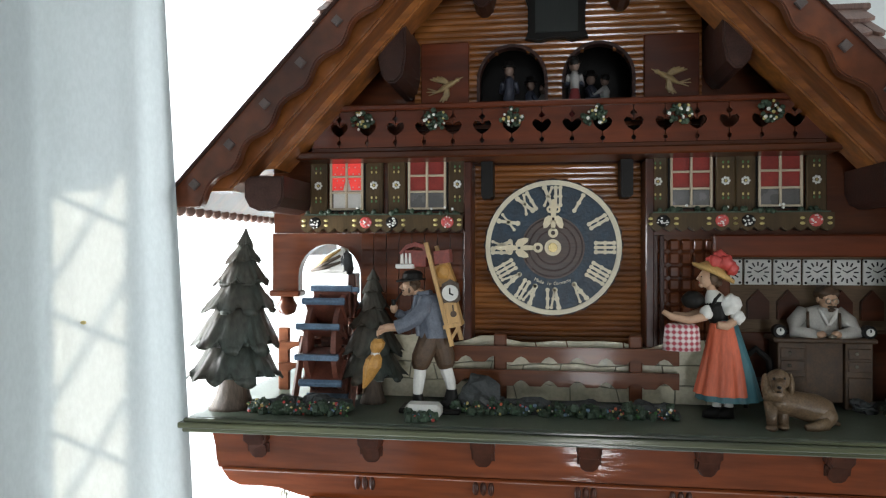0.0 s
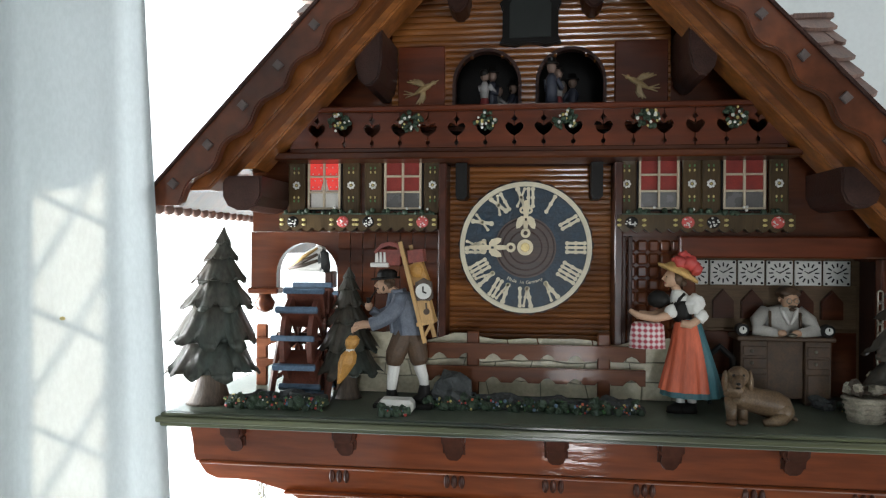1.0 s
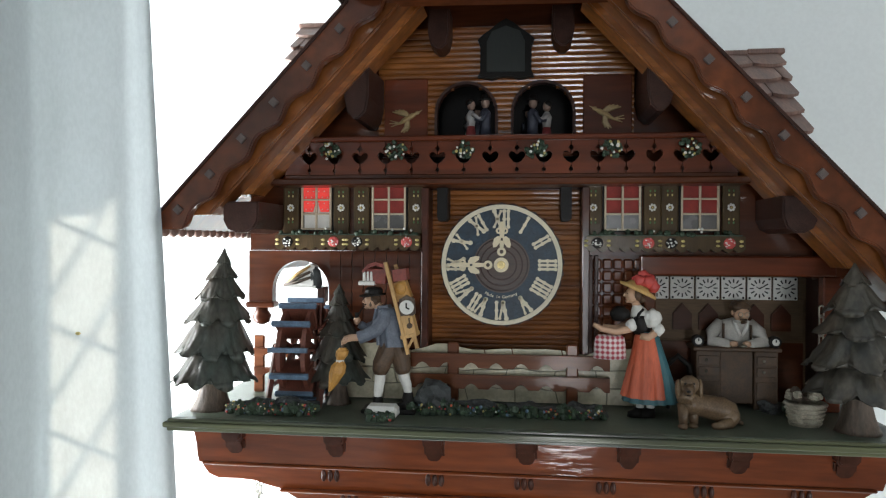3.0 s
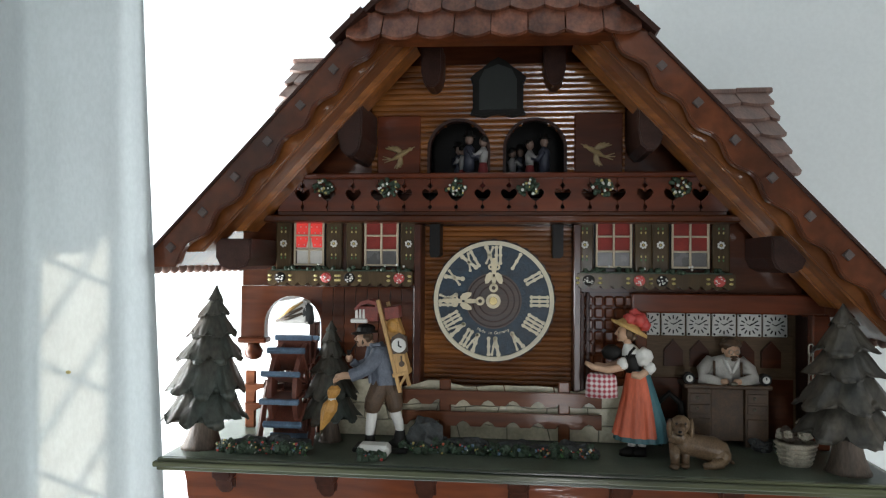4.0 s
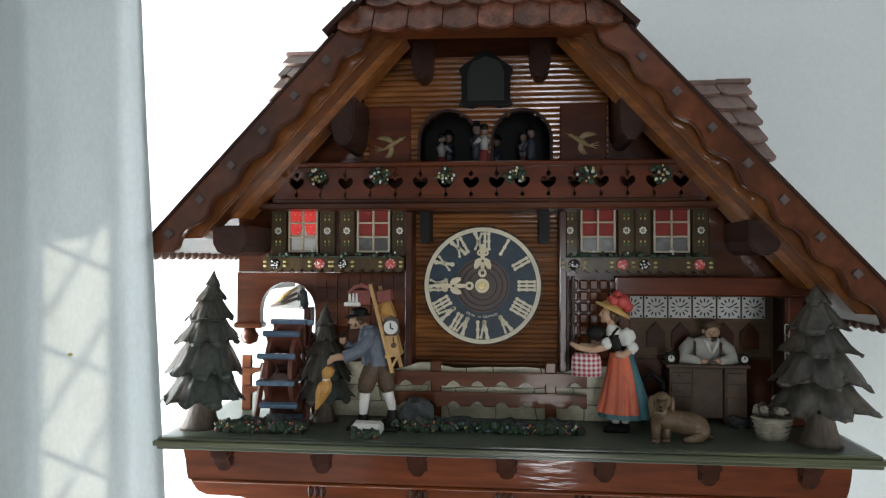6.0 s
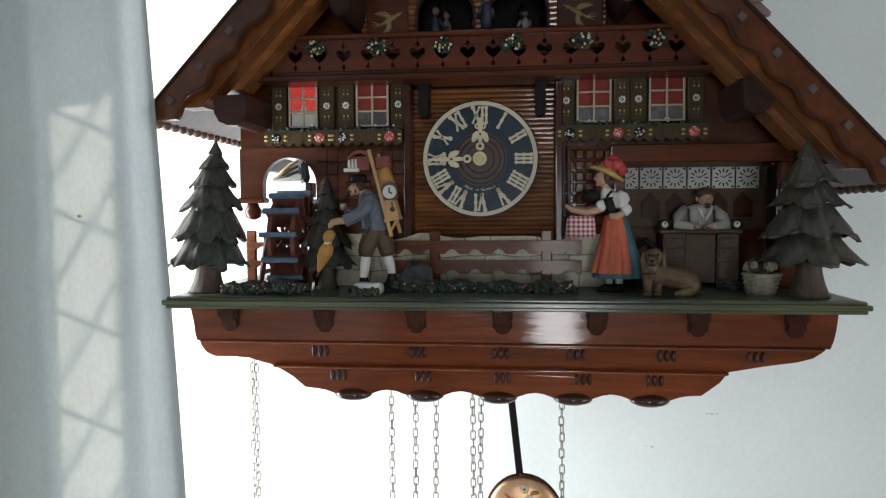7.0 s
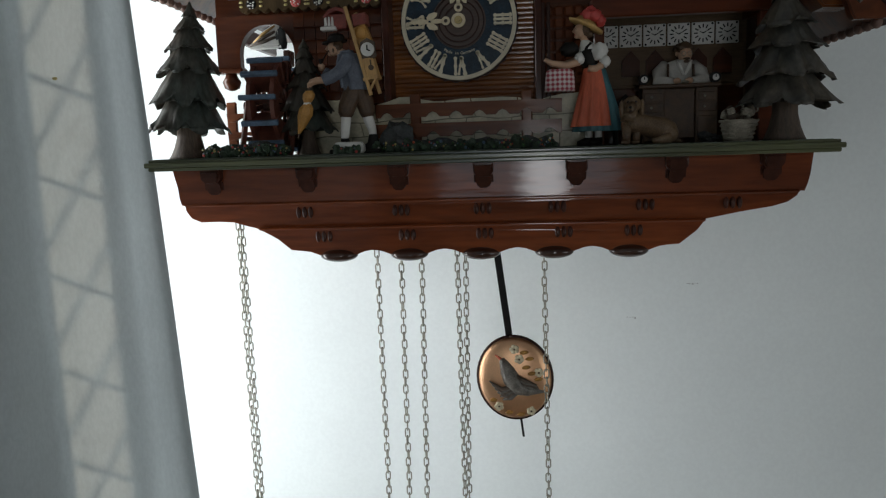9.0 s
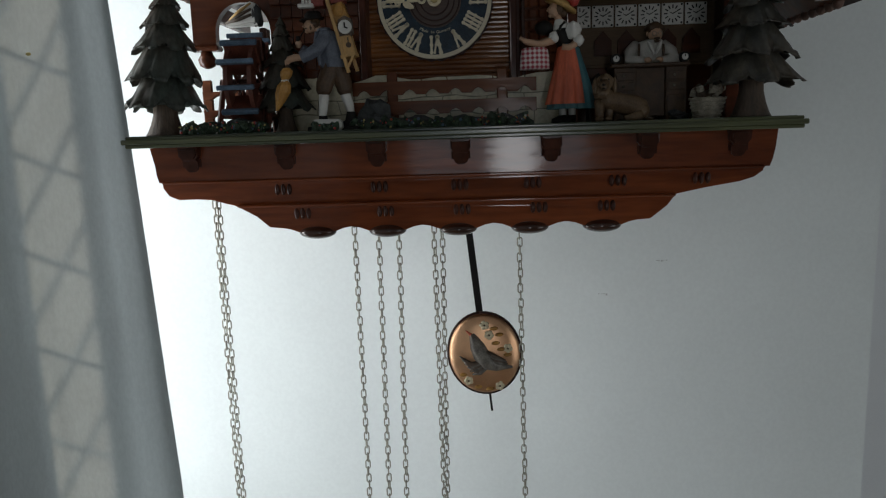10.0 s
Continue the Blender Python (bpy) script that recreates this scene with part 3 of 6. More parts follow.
def wing_roof(x0, x1, y, z, rows, flip):
    """A shingled cross roof that rises behind the barge board."""
    v = Vector((0, 109, 79.5)).normalized()
    low = Vector((0, y, z)) - v * rows * 27
    body_b = B()
    low2 = low + v * 14
    quad = [(x0 + 18, low2), (x1 - 18, low2), (x1, Vector((0, y, z))), (x0, Vector((0, y, z)))]
    if flip:
        quad[1] = (roof_x(low2.z, flip), low2)
        quad[2] = (roof_x(z, flip), quad[2][1])
    else:
        quad[0] = (roof_x(low2.z, flip), low2)
        quad[3] = (roof_x(z, flip), quad[3][1])
    a = [body_b.verts.new((px, p.y, p.z)) for px, p in quad]
    b = [body_b.verts.new((px, p.y + 3, p.z - 5)) for px, p in quad]
    body_b.faces.new(a), body_b.faces.new(list(reversed(b)))
    for i in range(4):
        body_b.faces.new((a[i], b[i], b[(i + 1) % 4], a[(i + 1) % 4]))
    back = [(quad[3][0], y, z), (quad[2][0], y, z), (quad[2][0], 148, z - 70), (quad[3][0], 148, z - 70)]
    c = [body_b.verts.new(p) for p in back]
    d = [body_b.verts.new((p[0], p[1], p[2] - 5)) for p in back]
    body_b.faces.new(c), body_b.faces.new(list(reversed(d)))
    for i in range(4):
        body_b.faces.new((c[i], d[i], d[(i + 1) % 4], c[(i + 1) % 4]))
    ob = part("wing_roof", body_b, M_WOOD, clock)
    n = round((x1 - x0) / 29)
    w = (x1 - x0) / n
    for r in range(rows):
        p = low + v * r * 27
        nar = 16 * (1 - r / rows)
        for k in range(-1, n + 1):
            xs = x0 + (k + (r % 2) * 0.5) * w
            xe = min(xs + w, x1 - (0 if flip else nar))
            xs = max(xs, x0 + (nar if flip else 0))
            mid = (xs + xe) / 2
            if xe - xs < 5 or (mid > roof_x(p.z + 8, True) if flip else mid < roof_x(p.z + 8, False)):
                continue
            shingle(ob, (xs, p.y - 3, p.z + 1), (1, 0, 0), v, xe - xs, 31, M_GREYSH)
    for k in range(n):
        bm = B()
        box(bm, x0 + k * w + 0.5, x0 + (k + 1) * w + 1.5, y - 8, y + 9, z + 1 + 0.8 * (k % 2), z + 5.5 + 0.8 * (k % 2), 1.0)
        part("ridge_tile", bm, M_GREYSH, ob)
    return ob


wing_roof(106, 216, 42, 163, 5, False)
wing_roof(-177, -92, 54, 199, 5, True)

# walls of the house: back block and cheeks round the dancers' chamber
part("house_block", prism(B(), [(-112, -100), (104, -100), (104, 12), (218, 12), (218, 16), (102, 166), (-97, 166), (-190, 66), (-190, 12), (-112, 12)], 84, 148), M_WOOD, clock)
part("house_block", prism(B(), [(-112, -100), (104, -100), (104, 12), (214, 12), (214, 18), (182, 60), (-188, 60), (-188, 12), (-112, 12)], 12, 83.5), M_WOOD, clock)
part("chamber_side", prism(B(), [(-188, 60.5), (-60, 60.5), (-60, 158), (-101, 158), (-188, 66)], 12, 83.5), M_WOOD, clock)
part("chamber_side", prism(B(), [(64, 60.5), (182, 60.5), (104, 158), (64, 158)], 12, 83.5), M_WOOD, clock)
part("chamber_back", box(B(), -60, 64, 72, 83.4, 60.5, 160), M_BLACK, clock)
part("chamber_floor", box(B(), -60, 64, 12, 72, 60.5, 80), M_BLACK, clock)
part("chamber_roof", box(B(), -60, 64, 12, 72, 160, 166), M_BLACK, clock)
part("gable_cap", prism(B(), [(-100, 166.5), (104, 166.5), (50, 238), (-46, 238)], 12, 148), M_WOOD, clock)


def log(parent, x0, x1, z, h, y, material, name="log_board"):
    """A rounded horizontal siding board."""
    bm = B()
    y += random.uniform(-0.25, 0.25)
    prof = [(y + 5, z), (y + 0.35, z), (y - 0.2, z + h * 0.2), (y - 0.42, z + h * 0.5), (y - 0.25, z + h * 0.8), (y + 0.3, z + h), (y + 5, z + h)]
    a = [bm.verts.new((x0, py, pz)) for py, pz in prof]
    b = [bm.verts.new((x1, py, pz)) for py, pz in prof]
    bm.faces.new(a), bm.faces.new(list(reversed(b)))
    for i in range(len(a)):
        bm.faces.new((a[i], b[i], b[(i + 1) % len(a)], a[(i + 1) % len(a)]))
    return part(name, bm, material, parent)


gable = part("gable_wall", box(B(), -96, 99, 9.5, 11.8, 84, 87), M_WOOD, clock)
ARCHES = [(-28, 23), (31, 23)]
SPRING = 117


def gable_boards():
    h = 4.4
    z = 87.2
    while z < 184:
        zm = z + h / 2
        lim_l = -101 + (zm - 180) / 1.118 + 20 if zm > 130 else -97
        lim_r = 102 - (zm - 177) / 1.3 - 20 if zm > 130 else 99
        spans = [(max(-97, lim_l), min(99, lim_r))]
        for cx, r in ARCHES:
            half = r if zm < SPRING else (math.sqrt(max(0, r * r - (zm - SPRING) ** 2)))
            if zm < SPRING + r and half > 1:
                out = []
                for a, b in spans:
                    if a < cx - half:
                        out.append((a, min(b, cx - half)))
                    if b > cx + half:
                        out.append((max(a, cx + half), b))
                spans = out
        for a, b in spans:
            if b - a > 2:
                log(gable, a, b, z, h - 0.12, 4.5, M_LOG)
        z += h


gable_boards()
for cx, r in ARCHES:
    pts = [(cx - r - 1.6, 87)] + [(cx + (r + 1.6) * math.cos(radians(a)), SPRING + (r + 1.6) * math.sin(radians(a))) for a in range(180, -1, -12)] + [(cx + r + 1.6, 87)]
    inner = [(cx + r - 0.6, 87)] + [(cx + (r - 0.6) * math.cos(radians(a)), SPRING + (r - 0.6) * math.sin(radians(a))) for a in range(0, 181, 12)] + [(cx - r + 0.6, 87)]
    part("arch_frame", prism(B(), pts + inner, 2.4, 11), M_DARK, gable)
for sx in (-1, 1):
    x0, x1 = (-92, -58) if sx < 0 else (61, 97)
    part("bird_panel", box(B(), x0, x1, 1.5, 4, 86, 144, 0.6), M_RED, gable, "plain red-brown panel")
    # carved bird in outline: body, wing, tail and head of pale wood
    bx, bz = (-75.5, 112) if sx < 0 else (79, 113)
    s = -sx
    bm = B()
    def q(x, z):
        return (bx + s * x, 0.9, bz + z)
    tube(bm, [q(-5, -3), q(0, 0), q(6, 3.5), q(9, 5)], [0.8, 2.2, 2.0, 0.9], 8)
    ball(bm, q(9.5, 5.5), (1.9, 0.9, 1.6), u=8, v=6)
    tube(bm, [q(10.5, 6), q(13.5, 7.5)], [0.7, 0.2], 6)
    for e in ((-12, 0), (-12.5, -2.5), (-11, -5)):
        tube(bm, [q(-4, -2.5), q(*e)], [0.7, 0.35], 6)
    for e in ((-10, 6.5), (-8, 7.6), (-5, 8.2), (-2, 8)):
        tube(bm, [q(3, 3), q(e[0] * 0.4 + 1, e[1] * 0.75), q(*e)], [1.5, 1.4, 0.5], 6)
    for e in ((-3, -9.5), (-1, -10), (1.5, -9)):
        tube(bm, [q(2, 0), q(e[0] * 0.5 + 2, e[1] * 0.6), q(*e)], [1.6, 1.5, 0.5], 6)
    part("carved_bird", bm, M_GILT, gable, "gilded carved flying bird")

# cuckoo door with its curved frame
frame_pts = [(-19, 143.5), (-17, 148), (-17, 166), (-19, 172), (-15, 176), (-9, 180), (-3, 185), (2.5, 188), (8, 185), (14, 180), (20, 176), (24, 172), (22, 166), (22, 148), (24, 143.5), (13, 141.5), (8, 143), (2.5, 143.5), (-3, 143), (-8, 141.5)]
cuckoo = part("cuckoo_door", prism(B(), frame_pts, -2, 4, bevel=0.8), M_BLACK, clock)
part("door_leaf", prism(B(), [(-12, 147), (17, 147), (17, 170), (13, 178), (2.5, 182), (-8, 178), (-12, 170)], -3.2, -1.9, bevel=0.5), M_DOOR, cuckoo, "dark green door leaf")

# beam ends and brackets
def beam_end(x, z, y0, y1, w, h, parent=None):
    bm = B()
    prism(bm, [(x - w, z + h), (x + w, z + h), (x + w, z - h * 0.2), (x + w * 0.75, z - h * 0.75), (x + w * 0.25, z - h), (x - w * 0.25, z - h), (x - w * 0.75, z - h * 0.75), (x - w, z - h * 0.2)], y0, y1, bevel=1.2)
    part("beam_end", bm, M_DARK, clock)


for x, z, y0, y1, w, h in ((-102, 124, -50, 8, 9, 19), (109, 126, -50, 8, 9, 19), (-47, 176, -20, 4, 8, 15), (45, 176, -20, 4, 8, 15), (-181, 34, -66, -10, 13, 11), (194, 36, -66, -10, 11, 12)):
    beam_end(x, z, y0, y1, w, h)
for x in (-44, 48):
    part("dial_bracket", prism(B(), [(x - 4, 58), (x + 4, 58), (x + 4, 35), (x + 2, 33), (x - 3, 33), (x - 4, 36)], -16, 4, bevel=0.8), M_BLACK, clock)

# balcony: ledge, rail and fretted boards
balcony = part("balcony", box(B(), -170, 172, -38, 2, 58.5, 63.5, 1.0), M_WOOD, clock)
part("balcony_floor", box(B(), -150, 156, -28, 4, 66.7, 69), M_DARK, balcony)
part("balcony_rail", box(B(), -152, 168, -35, -26, 90.5, 94.5, 0.9), M_RED, balcony)
part("balcony_rail", box(B(), -160, 164, -33.5, -27.5, 63.5, 66.5, 0.5), M_WOOD, balcony)
PITCH = 19.2
for i in range(-8, 10):
    x0 = 2.3 + (i - 0.5) * PITCH
    jl, jr = x0 - PITCH / 2 + PITCH / 2, x0 + PITCH
    ztop = 90.4
    def edge(x, s):
        # half of a heart, a diamond and a small drop cut from the side of the board
        return [(x, 66.6), (x, 68), (x + s * 1.2, 69), (x + s * 1.2, 70.5), (x, 71.5), (x, 74), (x + s * 2.8, 75.6), (x + s * 5.2, 78.4), (x + s * 5.8, 80.8), (x + s * 4.2, 82.8), (x + s * 1.7, 82.2), (x, 80.4), (x, 83.2), (x + s * 1.9, 85.2), (x, 87.4)]
    right = edge(jr - 0.25, -1)
    left = edge(jl + 0.25, 1)
    pts = right + [(jr - 0.25, ztop), (jl + 0.25, ztop)] + left[::-1]
    part("fretted_board", prism(B(), pts, -32, -29), M_RED, balcony)


def posy(parent, x, y, z, r, seed, n=26, colours=(M_WHITE, M_YELLOW, M_LEAF)):
    """A small bunch of leaves and dotted flowers."""
    rnd = random.Random(seed)
    bm = B()
    for k in range(n):
        a, q = rnd.uniform(0, 6.28), r * math.sqrt(rnd.random())
        ball(bm, (x + q * math.cos(a), y + rnd.uniform(-2, 1), z + q * math.sin(a) * 0.85), rnd.uniform(1.2, 2.1), mi=0, u=6, v=4)
    for k in range(n // 2):
        a, q = rnd.uniform(0, 6.28), r * 0.95 * math.sqrt(rnd.random())
        ball(bm, (x + q * math.cos(a), y - 2.4 + rnd.uniform(-1, 0.5), z + q * math.sin(a) * 0.85), rnd.uniform(0.8, 1.25), mi=rnd.choice((1, 1, 2)), u=6, v=4)
    return part("flower_posy", bm, [M_BUSH, M_WHITE, M_YELLOW], parent, "bunch of white and yellow painted flowers", smooth=True)


for k, x in enumerate((-125, -76, -26, 26, 78, 131)):
    posy(balcony, x, -34, 83.5, 7.6, 40 + k)

# dial panel of narrow boards between two upright strips
panel = part("dial_panel", box(B(), -57, 63, 9.6, 11.9, -76, 58), M_WOOD, clock)
z = -73.3
while z < 56:
    log(panel, -54, 60, z, 3.75, 5.6, M_LOG)
    z += 3.85
for x0, x1 in ((-59.5, -54), (59.5, 65)):
    part("corner_strip", box(B(), x0, x1, -18, 9.5, -66, 58, 0.8), M_CORBEL, panel)

# side walls with the windows
part("window_wall", prism(B(), [(-196, 10.2), (-59.5, 10.2), (-59.5, 62), (-196, 62)], -10, 11.9), M_WOOD, clock)
part("window_wall", prism(B(), [(65, 8), (222, 8), (222, 14), (186, 60), (65, 60)], -10, 11.9), M_WOOD, clock)


part("window_wall", prism(B(), [(222.2, -8), (263, -8), (243, 13.8), (222.2, 13.8)], -10, 11.9), M_WOOD, clock)


def daisy(bm, x, y, z, r, mi, n=6, centre=None):
    for k in range(n):
        a = 6.283 * k / n
        ball(bm, (x + r * math.cos(a), y, z + r * math.sin(a)), (r * 0.5, 0.7, r * 0.5), mi=mi, u=6, v=4)
    ball(bm, (x, y - 0.2, z), (r * 0.42, 0.8, r * 0.42), mi=centre if centre is not None else mi, u=6, v=4)


def little_window(x0, x1, lit):
    win_ob = part("window", box(B(), x0 - 1, x1 + 1, -11.1, -9.5, 25, 62), M_BLACK, clock)
    w = x1 - x0
    if lit:
        part("curtain", prism(B(), [(x0 + 1, 40), (x0 + w / 2 - 3, 40), (x0 + w / 2, 51), (x0 + w / 2 + 3, 40), (x1 - 1, 40), (x1 - 1, 60), (x0 + 1, 60)], -12.2, -11.6), M_REDGLOW, win_ob, "glowing red dotted curtain")
        part("lace", box(B(), x0 + 2, x1 - 2, -11.55, -11.2, 27, 54), M_WHITE, win_ob)
        dots = B()
        for i in range(5):
            for j in range(4):
                ball(dots, (x0 + 3.5 + i * w / 5.6 + (j % 2) * 1.5, -12.3, 42 + j * 4.6), (0.5, 0.2, 0.5), u=5, v=4)
        part("dots", dots, M_WHITE, win_ob)
    else:
        part("curtain", box(B(), x0 + 1, x1 - 1, -12.2, -11.6, 39, 60), M_REDCLOTH, win_ob, "dull red curtain")
        part("pane", box(B(), x0 + 1, x1 - 1, -12.1, -11.6, 27, 39), M_GLASS, win_ob)
    fb = B()
    for b in ((x0, x0 + 1.6, 26, 61), (x1 - 1.6, x1, 26, 61), (x0 + w / 2 - 0.8, x0 + w / 2 + 0.8, 26, 61)):
        box(fb, b[0], b[1], -14.2, -12.3, b[2], b[3], 0.3)
    for z in (26, 37.5, 48.5, 59):
        box(fb, x0, x1, -14.0, -12.35, z, z + 1.5, 0.3)
    part("window_frame", fb, M_BARS, win_ob, "cream window bars")
    for s0, s1 in ((x0 - 14, x0 - 1.8), (x1 + 1.8, x1 + 14)):
        sh = part("shutter", box(B(), s0, s1, -14.6, -11.2, 23, 61, 0.7), M_OLIVE, win_ob, "olive shutter with painted flowers")
        fl = B()
        c = (s0 + s1) / 2
        daisy(fl, c, -14.9, 43, 2.0, 0, 7, 1)
        for dz in (-11, -8.5, 9, 12):
            for dx in (-1.6, 1.6):
                ball(fl, (c + dx, -14.8, 43 + dz), (0.7, 0.4, 1.0), mi=1 if abs(dz) < 10 else 2, u=6, v=4)
        part("painted_flower", fl, [M_WHITE, M_YELLOW, M_LEAF], sh)


for x0, x1, lit in ((-154, -130, True), (-98.5, -72, False), (75.5, 102, False), (130, 157, False)):
    little_window(x0, x1, lit)


def flower_box(x0, x1, spots):
    pts = [(x1, 22), (x0, 22)]
    n = int((x1 - x0) / 7.6)
    w = (x1 - x0) / n
    for k in range(n):
        pts += [(x0 + k * w + w * q, 13 - 2.6 * math.sin(math.pi * q)) for q in (0.0, 0.25, 0.5, 0.75)]
    pts += [(x1, 13)]
    fb = part("flower_box", prism(B(), pts, -22, -15, bevel=0.5), M_OLIVE, clock, "dark window box with painted blooms")
    part("box_soil", box(B(), x0 + 2, x1 - 2, -21, -10.2, 21, 23), M_BUSH, fb)
    rnd = random.Random(int(x0))
    gr = B()
    for k in range(34):
        ball(gr, (rnd.uniform(x0 + 3, x1 - 3), rnd.uniform(-22, -15), rnd.uniform(22, 25)), rnd.uniform(1.2, 2.2), mi=0, u=6, v=4)
    for k in range(5):
        ball(gr, (rnd.uniform(x0 + 6, x1 - 6), -20, rnd.uniform(25, 28)), 1.0, mi=1, u=6, v=4)
    part("greenery", gr, [M_BUSH, M_WHITE], fb, smooth=True)
    for x, mi in spots:
        bl = B()
        ball(bl, (x, -22.0, 17), (4.3, 0.9, 4.0), mi=2 if mi else 4, u=12, v=6)
        for k in range(13):
            a, q = rnd.uniform(0, 6.283), 3.7 * math.sqrt(rnd.random())
            ball(bl, (x + q * math.cos(a), -22.9 + q * 0.1, 17 + q * math.sin(a)), (rnd.uniform(0.5, 1.0), 0.4, rnd.uniform(0.4, 0.8)), mi=1 if mi and k % 3 == 0 else 0, u=6, v=4)
        for dx in (-8, 8):
            for dz in (1.5, -1.8):
                ball(bl, (x + dx, -22.2, 17 + dz), (1.8, 0.4, 1.0), mi=3, u=6, v=4)
        part("painted_bloom", bl, [M_WHITE, M_PINK, M_REDP, M_YELLOW, M_BLACK], fb, smooth=True)


flower_box(-172, -60, ((-162, 0), (-126, 1), (-108, 0), (-70, 1)))
flower_box(62, 173, ((70, 0), (106, 1), (122, 0), (162, 1)))

# lower left: porch wall with a round arch, shake cladding and a hanging post
porch = part("porch_wall", prism(B(), [(-196, 10), (-196, -33), (-177, -33), (-177, -20)] + arc(-154.5, -20, 22.5, 180, 0, 14) + [(-132, -20), (-132, -101.5), (-59.5, -101.5), (-59.5, 10)], -13, -5), M_WOOD, clock)
part("drop_knob", body(B(), [(-187, -9, -48, 2, 2), (-187, -9, -46, 6, 6), (-187, -9, -41, 7.5, 7.5), (-187, -9, -37, 5, 5), (-187, -9, -33, 4, 4)], 14), M_WOOD, porch, smooth=True)
part("post_cap", box(B(), -198, -175, -16, -3, -34.5, -30, 1.2), M_WOOD, porch)
part("porch_beam", box(B(), -192, -186, -5, 110, -6, 8, 1), M_WOOD, porch)
part("porch_side", box(B(), -113, -107, -5, 84, -101.5, 12), M_WOOD, porch)


def shakes(parent, x0, x1, z0, z1, w, h, y, material, skip=None):
    r = 0
    z = z1 - h
    while z > z0 - 1:
        n = round((x1 - x0) / w)
        for k in range(n):
            a, b = x0 + k * (x1 - x0) / n, x0 + (k + 1) * (x1 - x0) / n
            if skip and skip((a + b) / 2, z + h / 2):
                continue
            bm = B()
            pts = [(a + 0.25, z), (a + 0.25, z + h)]
            v = [bm.verts.new(p) for p in ((a + 0.3, y - 3.4, z), (b - 0.3, y - 3.4 + 0.8 * noise.noise(Vector((a, z, 0))), z), (b - 0.3, y - 0.6, z + h + 1), (a + 0.3, y - 0.6, z + h + 1), (a + 0.25, y + 0.5, z), (b - 0.25, y + 0.5, z))]
            for f in ((0, 1, 2, 3), (0, 4, 5, 1), (0, 3, 4), (1, 5, 2)):
                bm.faces.new([v[i] for i in f])
            part("shake", bm, material, parent)
        z -= h
        r += 1


shakes(porch, -131, -60, -62, 9, 9.0, 10.2, -13, M_WOOD)
side_wall = part("shake_wall", box(B(), 65, 105, -12, -4, -64, 8), M_WOOD, clock)
for r in range(8):
    for k in range(5):
        x, z = 67 + k * 7.5, 6 - 8.6 * (r + 1)
        bm = B()
        box(bm, x, x + 7.0, -15.2, -12.1, z, z + 8.0, 1.3)
        part("shake", bm, M_WOOD, side_wall)
for x in (66, 70):
    part("door_post", box(B(), x - 1.5, x + 1.2, -17.5, -14.6, -64, 8, 0.5), M_DARK, side_wall)

# stone footing: separate stones before a plain wall
stone = part("stone_wall", box(B(), -118, 104, -16, -8, -101.5, -68), M_MORTAR, clock, "cream painted stone footing")
STONE_Z = (-101.4, -89.0, -76.5, -61.5)


def course(x, r):
    """Height of the wavering joint under course r."""
    if r == 0:
        return STONE_Z[0]
    w = noise.noise(Vector((x * 0.045, r * 7.3, 1.5)))
    return STONE_Z[r] + w * (4.5 if r < 3 else 7.0)


rnd = random.Random(5)
for r in range(3):
    cuts = [-117.5]
    while cuts[-1] < 103.5:
        cuts.append(cuts[-1] + rnd.uniform(19, 36))
    cuts[-1] = 103.5
    tilt = [rnd.uniform(-4, 4) for _ in cuts]
    tilt[0] = tilt[-1] = 0.0
    for k in range(len(cuts) - 1):
        a0, b0, a1, b1 = cuts[k], cuts[k + 1], cuts[k] + tilt[k], cuts[k + 1] + tilt[k + 1]
        g = 0.45
        lower = [(a0 + (b0 - a0) * q / 3, course(a0 + (b0 - a0) * q / 3, r) + g) for q in range(4)]
        upper = [(b1 + (a1 - b1) * q / 3, course(b1 + (a1 - b1) * q / 3, r + 1) - g) for q in range(4)]
        lower[0], lower[3] = (a0 + g, lower[0][1]), (b0 - g, lower[3][1])
        upper[0], upper[3] = (b1 - g, upper[0][1]), (a1 + g, upper[3][1])
        part("stone", prism(B(), lower + upper, -18.4 + rnd.uniform(-0.5, 0.4), -16.1), M_STONE, stone)

# clockmaker's open room on the right
room = part("workshop", box(B(), 105, 226, 12.2, 16, -101.5, 10), M_PANEL, clock)
part("workshop_panel", box(B(), 107, 224, 10.4, 12.1, -55, -24, 0.4), M_PANEL, room)
part("workshop_panel", box(B(), 107, 224, 10.8, 12.1, -101, -57, 0.4), M_WOOD, room)
part("lintel", box(B(), 101, 234, -22, -12, -6, 8, 1.0), M_RED, room)
part("workshop_ceiling", box(B(), 105, 226, -11.9, 12, 6, 8), M_DARK, room)
part("post", box(B(), 226, 238, -20, -10, -101.5, -6, 1.0), M_RED, room)
part("post", box(B(), 104, 112, -18, -8, -101.5, -6, 0.8), M_WOOD, room)
part("workshop_side", box(B(), 226, 232, -9.8, 84, -101.5, 10), M_DARK, room)
for k in range(4):
    x = 136 + k * 19 + (14 if k > 1 else 0)
    part("shelf_clock", prism(B(), [(x - 7, -48), (x + 7, -48), (x + 7, -36), (x, -28), (x - 7, -36)], 7, 10.4, bevel=0.6), M_WOOD, room, "small house-shaped clock case")
